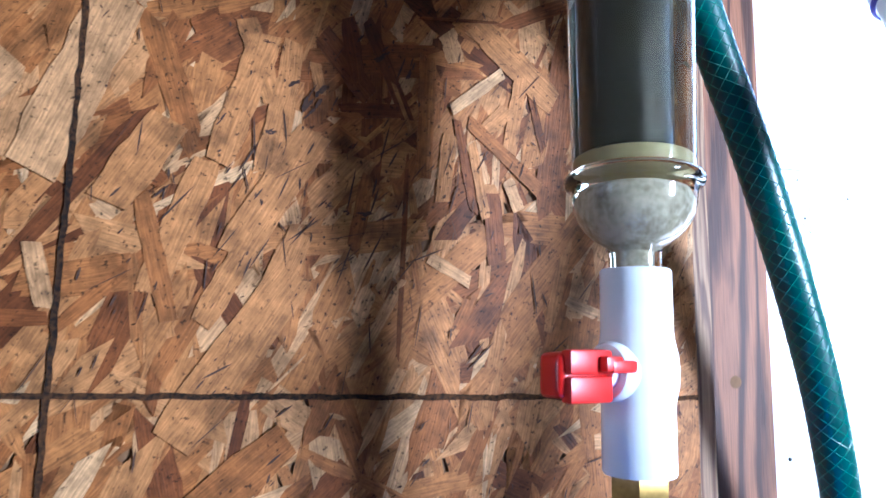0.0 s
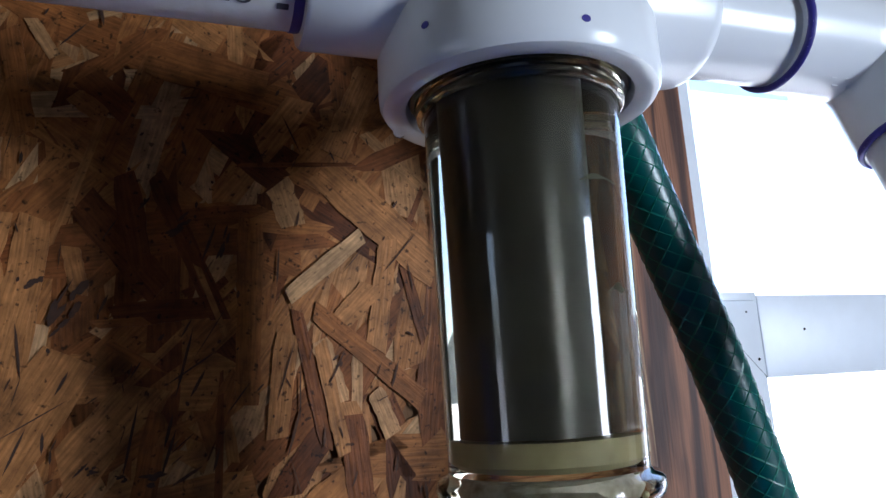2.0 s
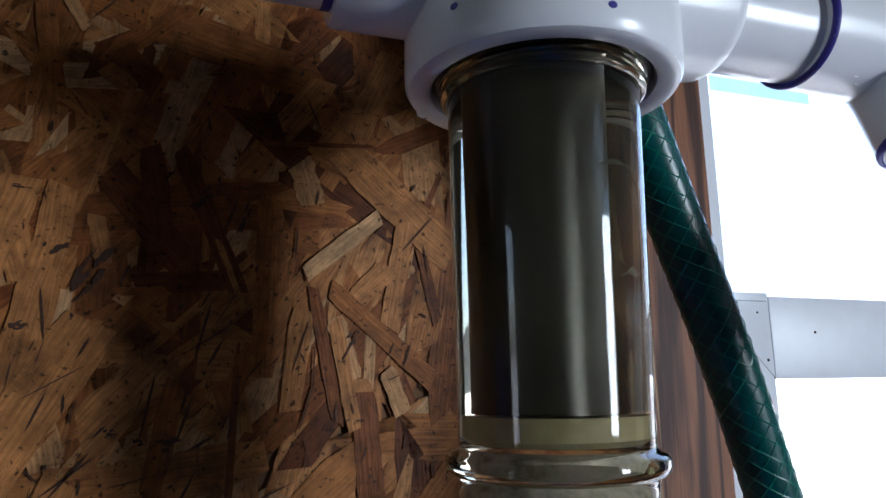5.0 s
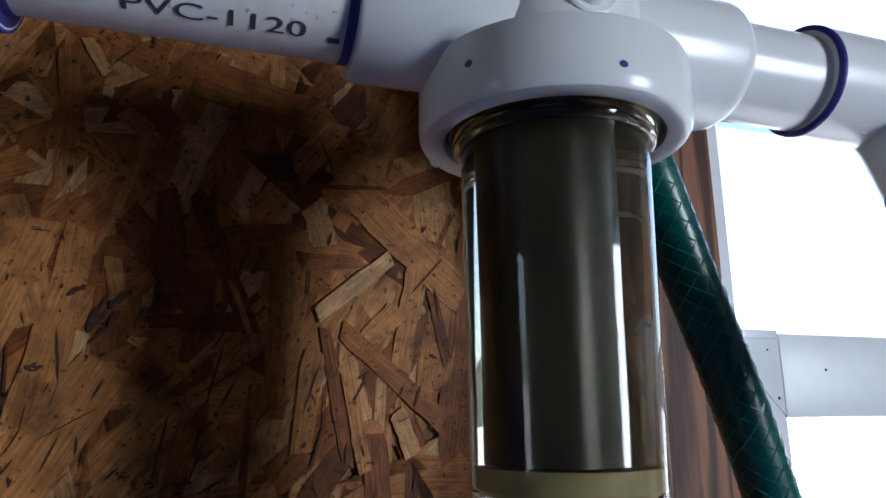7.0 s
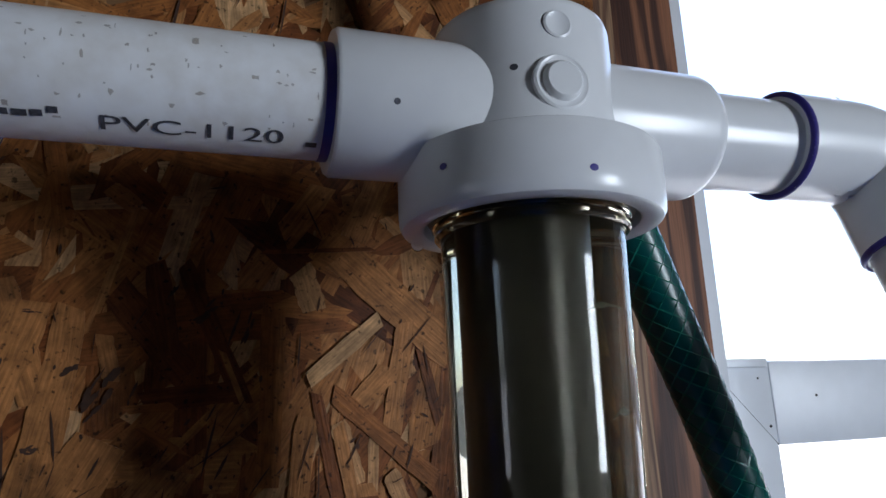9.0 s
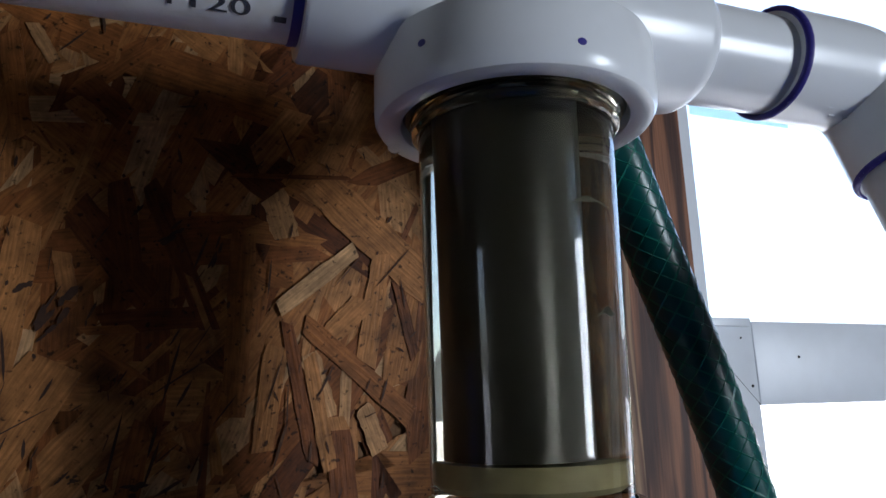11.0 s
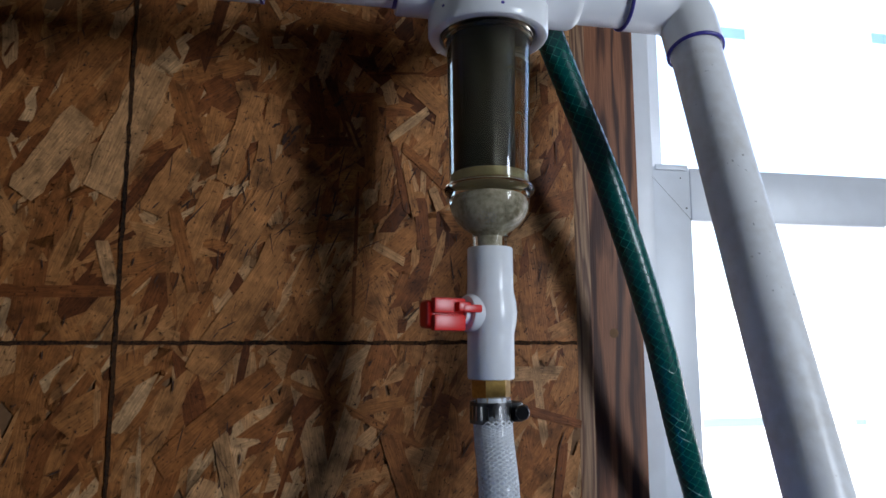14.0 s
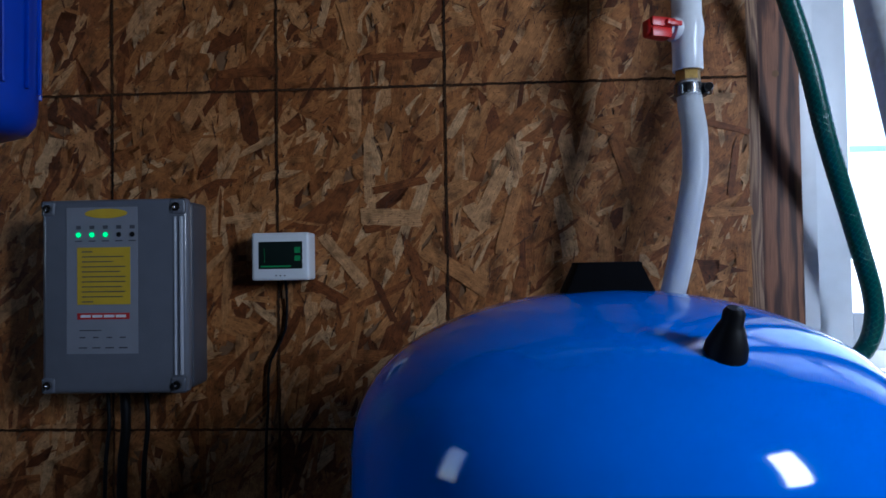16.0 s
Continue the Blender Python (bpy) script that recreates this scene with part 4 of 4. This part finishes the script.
strands("strand_layer", 900, -0.75, PANEL_R - 0.005, 0.98, 2.02, 12, 0.55, 0.0003)
strands("strand", 270, 0.02, PANEL_R - 0.012, 1.48, 1.78, 16, 1.0, 0.0003, True)
strands("strand_layer", 7000, -2.15, -0.75, 0.05, 2.42, 13, 1.6)
strands("strand_layer", 3500, -0.75, PANEL_R - 0.01, 0.05, 0.98, 14, 1.6)
strands("strand_layer", 2000, -0.75, PANEL_R - 0.01, 2.02, 2.42, 15, 1.6)


def flake(a, b, wide, y, mat, seed, label):
    """One strand that stands out, from a to b (x, z), with ragged ends."""
    rnd = random.Random(seed)
    a, b = Vector((a[0], 0, a[1])), Vector((b[0], 0, b[1]))
    d = (b - a).normalized()
    s = Vector((-d.z, 0, d.x))
    bm = bmesh.new()
    uv = bm.loops.layers.uv.new("grain")
    rows = []
    for k in range(9):
        t = k / 8
        w = wide * 0.5 * rnd.uniform(0.85, 1.05) * (rnd.uniform(0.75, 1.0) if k in (0, 8) else 1)
        p = a.lerp(b, t) + Vector((0, y, 0))
        jig = d * rnd.uniform(-0.002, 0.002) if k in (0, 8) else Vector()
        rows.append((bm.verts.new(p + s * w + jig), bm.verts.new(p - s * w - jig)))
    for p, q in zip(rows, rows[1:]):
        f = bm.faces.new((p[0], p[1], q[1], q[0]))
        for l in f.loops:
            l[uv].uv = (l.vert.co.dot(d), l.vert.co.dot(s))
    for f in list(bmesh.ops.extrude_face_region(bm, geom=bm.faces[:])["geom"]):
        if isinstance(f, bmesh.types.BMVert):
            f.co.y -= 0.0003
    return part("strand", bm, mat, panel, label, False)


PALE, TAN, MID = strand_material("pale_strand", 0.89), strand_material("tan_strand", 0.66), strand_material("brown_strand", 0.3)
RUST, DARK = strand_material("rusty_strand", 0.1), strand_material("knotty_strand", 0.045)
BARK = material("bark", (0.05, 0.022, 0.012), 0.8, spot=(0.13, 0.055, 0.022), grain=300, amount=0.9)
BRIGHT = strand_material("fresh_strand", 0.97)
flake((0.1965, 1.6625), (0.2275, 1.6885), 0.0075, -0.0022, BRIGHT, 1, "pale raised wood strand")
flake((0.1200, 1.7500), (0.1360, 1.7360), 0.0116, -0.001300, RUST, 20, "dark square strand")
flake((0.1160, 1.7420), (0.1270, 1.7340), 0.0076, -0.001307, TAN, 21, "small tan strand")
flake((0.1930, 1.7100), (0.1990, 1.6920), 0.0115, -0.001314, PALE, 22, "pale square strand")
flake((0.2110, 1.7170), (0.2600, 1.6730), 0.0185, -0.001321, TAN, 23, "broad tan strand")
flake((0.2340, 1.7650), (0.2160, 1.7240), 0.0130, -0.001328, TAN, 24, "upright tan strand")
flake((0.1770, 1.7170), (0.2250, 1.7200), 0.0020, -0.001335, RUST, 25, "thin reddish strand")
flake((0.2390, 1.6870), (0.2320, 1.6410), 0.0090, -0.001342, TAN, 26, "upright tan strand")
flake((0.2460, 1.6740), (0.2530, 1.6440), 0.0050, -0.001349, RUST, 27, "thin reddish strand")
flake((0.2170, 1.6520), (0.2320, 1.6670), 0.0105, -0.001356, TAN, 28, "tan wood strand")
flake((0.2000, 1.6570), (0.2110, 1.6030), 0.0054, -0.001363, RUST, 29, "reddish brown strand")
flake((0.2070, 1.6570), (0.2510, 1.6190), 0.0085, -0.001370, MID, 30, "slanting brown strand")
flake((0.2090, 1.6450), (0.2170, 1.6200), 0.0086, -0.001377, PALE, 31, "pale wood strand")
flake((0.2310, 1.6240), (0.2380, 1.6060), 0.0076, -0.001384, PALE, 32, "pale wood strand")
flake((0.2170, 1.6200), (0.2220, 1.6020), 0.0135, -0.001391, TAN, 33, "tan wood strand")
flake((0.1060, 1.6930), (0.0990, 1.6110), 0.0116, -0.001398, TAN, 34, "tall gritty tan strand")
flake((0.1180, 1.6820), (0.1220, 1.6640), 0.0064, -0.001405, TAN, 35, "tan wood strand")
flake((0.1820, 1.6940), (0.1810, 1.6210), 0.0099, -0.001412, MID, 36, "upright brown strand")
flake((0.1960, 1.6480), (0.1920, 1.6080), 0.0092, -0.001419, TAN, 37, "upright tan strand")
flake((0.1000, 1.7720), (0.1090, 1.7570), 0.0052, -0.001426, PALE, 38, "small pale strand")
flake((0.0930, 1.7670), (0.1010, 1.7250), 0.0080, -0.001433, MID, 39, "upright brown strand")
flake((0.1210, 1.7000), (0.1490, 1.6650), 0.0132, -0.001440, DARK, 40, "dark knotty strand")
flake((0.1460, 1.7110), (0.1710, 1.6540), 0.0077, -0.001447, DARK, 41, "dark knotty strand")
flake((0.1350, 1.7110), (0.1420, 1.6740), 0.0099, -0.001454, DARK, 42, "dark knotty strand")
flake((0.1330, 1.6560), (0.1680, 1.6590), 0.0090, -0.001461, DARK, 43, "dark knotty strand")
flake((0.1620, 1.6750), (0.1730, 1.6480), 0.0027, -0.001468, TAN, 44, "thin tan splinter")
flake((0.1270, 1.6530), (0.1450, 1.6540), 0.0036, -0.001475, MID, 45, "brown wood strand")
flake((0.0800, 1.7030), (0.0970, 1.6560), 0.0122, -0.001482, TAN, 46, "broad tan strand")
flake((0.1420, 1.7610), (0.1880, 1.7510), 0.0180, -0.001489, MID, 47, "broad smooth amber strand")
flake((0.0700, 1.6210), (0.0920, 1.6950), 0.0170, -0.001496, TAN, 48, "long tan strand")
flake((0.0930, 1.6180), (0.1040, 1.6730), 0.0121, -0.001503, TAN, 49, "gritty tan strand")
flake((0.0530, 1.6940), (0.0660, 1.7030), 0.0110, -0.001510, RUST, 50, "reddish patch of wood")
flake((0.0410, 1.5510), (0.0650, 1.6210), 0.0160, -0.001517, TAN, 51, "broad tan strand")
flake((0.0670, 1.5360), (0.0920, 1.5860), 0.0135, -0.001524, TAN, 52, "broad tan strand")
flake((0.0940, 1.5340), (0.1150, 1.5860), 0.0159, -0.001531, TAN, 53, "broad tan strand")
flake((0.2210, 1.6150), (0.2250, 1.5750), 0.0111, -0.001538, RUST, 54, "reddish brown strand")
flake((0.2090, 1.6440), (0.2180, 1.6000), 0.0059, -0.001545, TAN, 55, "tan wood strand")
flake((0.1850, 1.5760), (0.2090, 1.5630), 0.0072, -0.001552, PALE, 56, "pale wood strand")
flake((0.0340, 1.6010), (0.0520, 1.5370), 0.0100, -0.001559, MID, 57, "brown wood strand")
flake((-0.0710, 1.6070), (-0.0330, 1.6690), 0.0240, -0.001566, PALE, 58, "broad pale wood strand")
flake((-0.0180, 1.6100), (0.0160, 1.7070), 0.0294, -0.001573, PALE, 59, "broad pale wood strand")
flake((-0.0970, 1.5360), (-0.0030, 1.5370), 0.0085, -0.001580, RUST, 60, "reddish horizontal strand")
flake((-0.0140, 1.5740), (-0.0050, 1.5420), 0.0100, -0.001587, PALE, 61, "small pale strand")
flake((-0.0870, 1.3760), (-0.0240, 1.3880), 0.0099, -0.001594, RUST, 62, "dark reddish strand")
flake((0.0250, 1.3570), (0.0430, 1.3330), 0.0180, -0.001601, PALE, 63, "pale wood strand")
flake((0.0750, 1.4350), (0.0860, 1.3870), 0.0120, -0.001608, PALE, 64, "upright pale strand")
flake((0.0340, 1.4110), (0.1130, 1.4790), 0.0220, -0.001615, MID, 65, "slanting brown strand")
flake((-0.0990, 1.3300), (-0.0670, 1.3370), 0.0126, -0.001622, RUST, 66, "dark reddish strand")
flake((0.0260, 1.6240), (0.0440, 1.6080), 0.0105, -0.001629, RUST, 67, "small rusty strand")
flake((-0.1210, 1.6040), (-0.1070, 1.5470), 0.0170, -0.001636, TAN, 68, "upright tan strand")
flake((0.3010, 1.3410), (0.3540, 1.3440), 0.0105, -0.001643, TAN, 69, "tan wood strand")
flake((0.3290, 1.3620), (0.3380, 1.4200), 0.0077, -0.001650, RUST, 70, "dark reddish strand")
flake((0.3000, 1.4490), (0.3530, 1.4350), 0.0077, -0.001657, RUST, 71, "thin reddish strand")
flake((0.1980, 1.4310), (0.2160, 1.3800), 0.0157, -0.001664, MID, 72, "brown wood strand")
flake((0.0570, 1.4770), (0.1130, 1.5640), 0.0263, -0.001671, TAN, 73, "broad tan strand")
flake((0.0180, 1.5960), (0.0450, 1.6420), 0.0231, -0.001678, TAN, 74, "broad tan strand")
flake((0.0810, 1.5730), (0.1200, 1.6420), 0.0210, -0.001685, TAN, 75, "tan wood strand")
flake((-0.0870, 1.3760), (-0.0260, 1.3880), 0.0098, -0.001692, RUST, 76, "reddish horizontal strand")
flake((-0.1030, 1.3460), (-0.0310, 1.3420), 0.0213, -0.001699, PALE, 77, "broad pale strand")
flake((-0.1500, 1.3240), (-0.0980, 1.2630), 0.0143, -0.001706, PALE, 78, "long pale strand")
flake((-0.2750, 1.5210), (-0.2030, 1.5240), 0.0117, -0.001713, RUST, 79, "dark reddish strand")
flake((-0.0290, 1.3050), (0.0470, 1.2560), 0.0195, -0.001720, TAN, 80, "broad tan strand")
flake((0.0340, 1.3340), (0.0690, 1.4020), 0.0169, -0.001727, PALE, 81, "pale wood strand")
flake((0.0620, 1.2970), (0.0840, 1.3760), 0.0156, -0.001734, TAN, 82, "tan wood strand")
flake((-0.2300, 1.3580), (-0.1690, 1.3940), 0.0162, -0.001741, TAN, 83, "tan wood strand")
rnd = random.Random(77)
bm = bmesh.new()
for k in range(1900):
    x, z = rnd.uniform(-0.7, PANEL_R - 0.01), rnd.uniform(1.0, 1.95)
    if k < 120:
        x, z = rnd.gauss(0.13, 0.06), rnd.gauss(1.62, 0.05)
    x = min(x, PANEL_R - 0.01)
    ln, w, a = rnd.choice((0.001, 0.0016, 0.003, 0.005, 0.011)) * rnd.uniform(0.7, 1.3), rnd.uniform(0.00018, 0.0007), radians(rnd.gauss(66, 26))
    ca, sa = math.cos(a), math.sin(a)
    bm.faces.new([bm.verts.new((x + u * ca - v * sa, -0.00212, z + u * sa + v * ca)) for u, v in
                  ((-ln, 0), (-0.4 * ln, -w), (0.5 * ln, -w * 0.8), (ln, 0.2 * w), (0.3 * ln, w), (-0.5 * ln, 0.7 * w))])
for x, z, ln, w, a in ((0.147, 1.597, 0.0062, 0.002, -8), (0.138, 1.5985, 0.003, 0.001, -15), (0.128, 1.602, 0.003, 0.0012, -10), (0.119, 1.661, 0.011, 0.003, 55), (0.108, 1.668, 0.004, 0.0018, 40),
                       (0.096, 1.640, 0.0034, 0.0014, 5), (0.093, 1.691, 0.004, 0.0006, -4), (0.172, 1.685, 0.007, 0.0012, 70), (0.155, 1.69, 0.008, 0.002, 50), (0.07, 1.645, 0.005, 0.001, 60)):
    for n in range(7):
        dx = rnd.uniform(-0.7, 0.7) * ln
        dz = rnd.uniform(-1, 1) * w
        a1 = radians(a + rnd.gauss(0, 14))
        a0 = radians(a)
        cx, cz = x + dx * math.cos(a0) - dz * math.sin(a0), z + dx * math.sin(a0) + dz * math.cos(a0)
        l1, w1 = ln * rnd.uniform(0.18, 0.5), w * rnd.uniform(0.25, 0.6)
        ca, sa = math.cos(a1), math.sin(a1)
        bm.faces.new([bm.verts.new((cx + u * ca - v * sa, -0.00215 - 0.00001 * n, cz + u * sa + v * ca)) for u, v in
                      ((-l1, rnd.uniform(-0.3, 0.3) * w1), (-0.6 * l1, -w1), (0.5 * l1, -w1 * rnd.uniform(0.5, 1)), (l1, 0.2 * w1), (0.4 * l1, w1), (-0.5 * l1, rnd.uniform(0.5, 1) * w1))])
tagged(part("bark_flecks", bm, BARK, panel, "dark bark flecks and cracks", False), kind="stuff")


def line_mark(a, b, w, seed):
    """A hand-drawn marker line on the board, uneven in width."""
    rnd = random.Random(seed)
    a, b = Vector(a), Vector(b)
    n = max(8, int((b - a).length / 0.006))
    d = (b - a).normalized()
    s = Vector((-d.z, 0, d.x))
    bm = bmesh.new()
    prev = None
    for i in range(n + 1):
        p = a.lerp(b, i / n) + s * rnd.gauss(0, 0.00025)
        row = [bm.verts.new(p + s * w * rnd.uniform(0.35, 0.62)), bm.verts.new(p - s * w * rnd.uniform(0.35, 0.62))]
        if prev:
            bm.faces.new((prev[0], prev[1], row[1], row[0]))
        prev = row
    return part("layout_line", bm, INK, panel, "dark hand-drawn layout line", False)


YL = -0.0022
for k in range(-2, 1):
    line_mark((k * 0.2032, YL, 0.95), (k * 0.2032, YL, 2.1), 0.0031, 20 + k)
for k, z in enumerate((1.5, 1.0936)):
    line_mark((-0.9, YL - 0.0001, z), (PANEL_R - 0.002, YL - 0.0001, z), 0.0031, 40 + k)
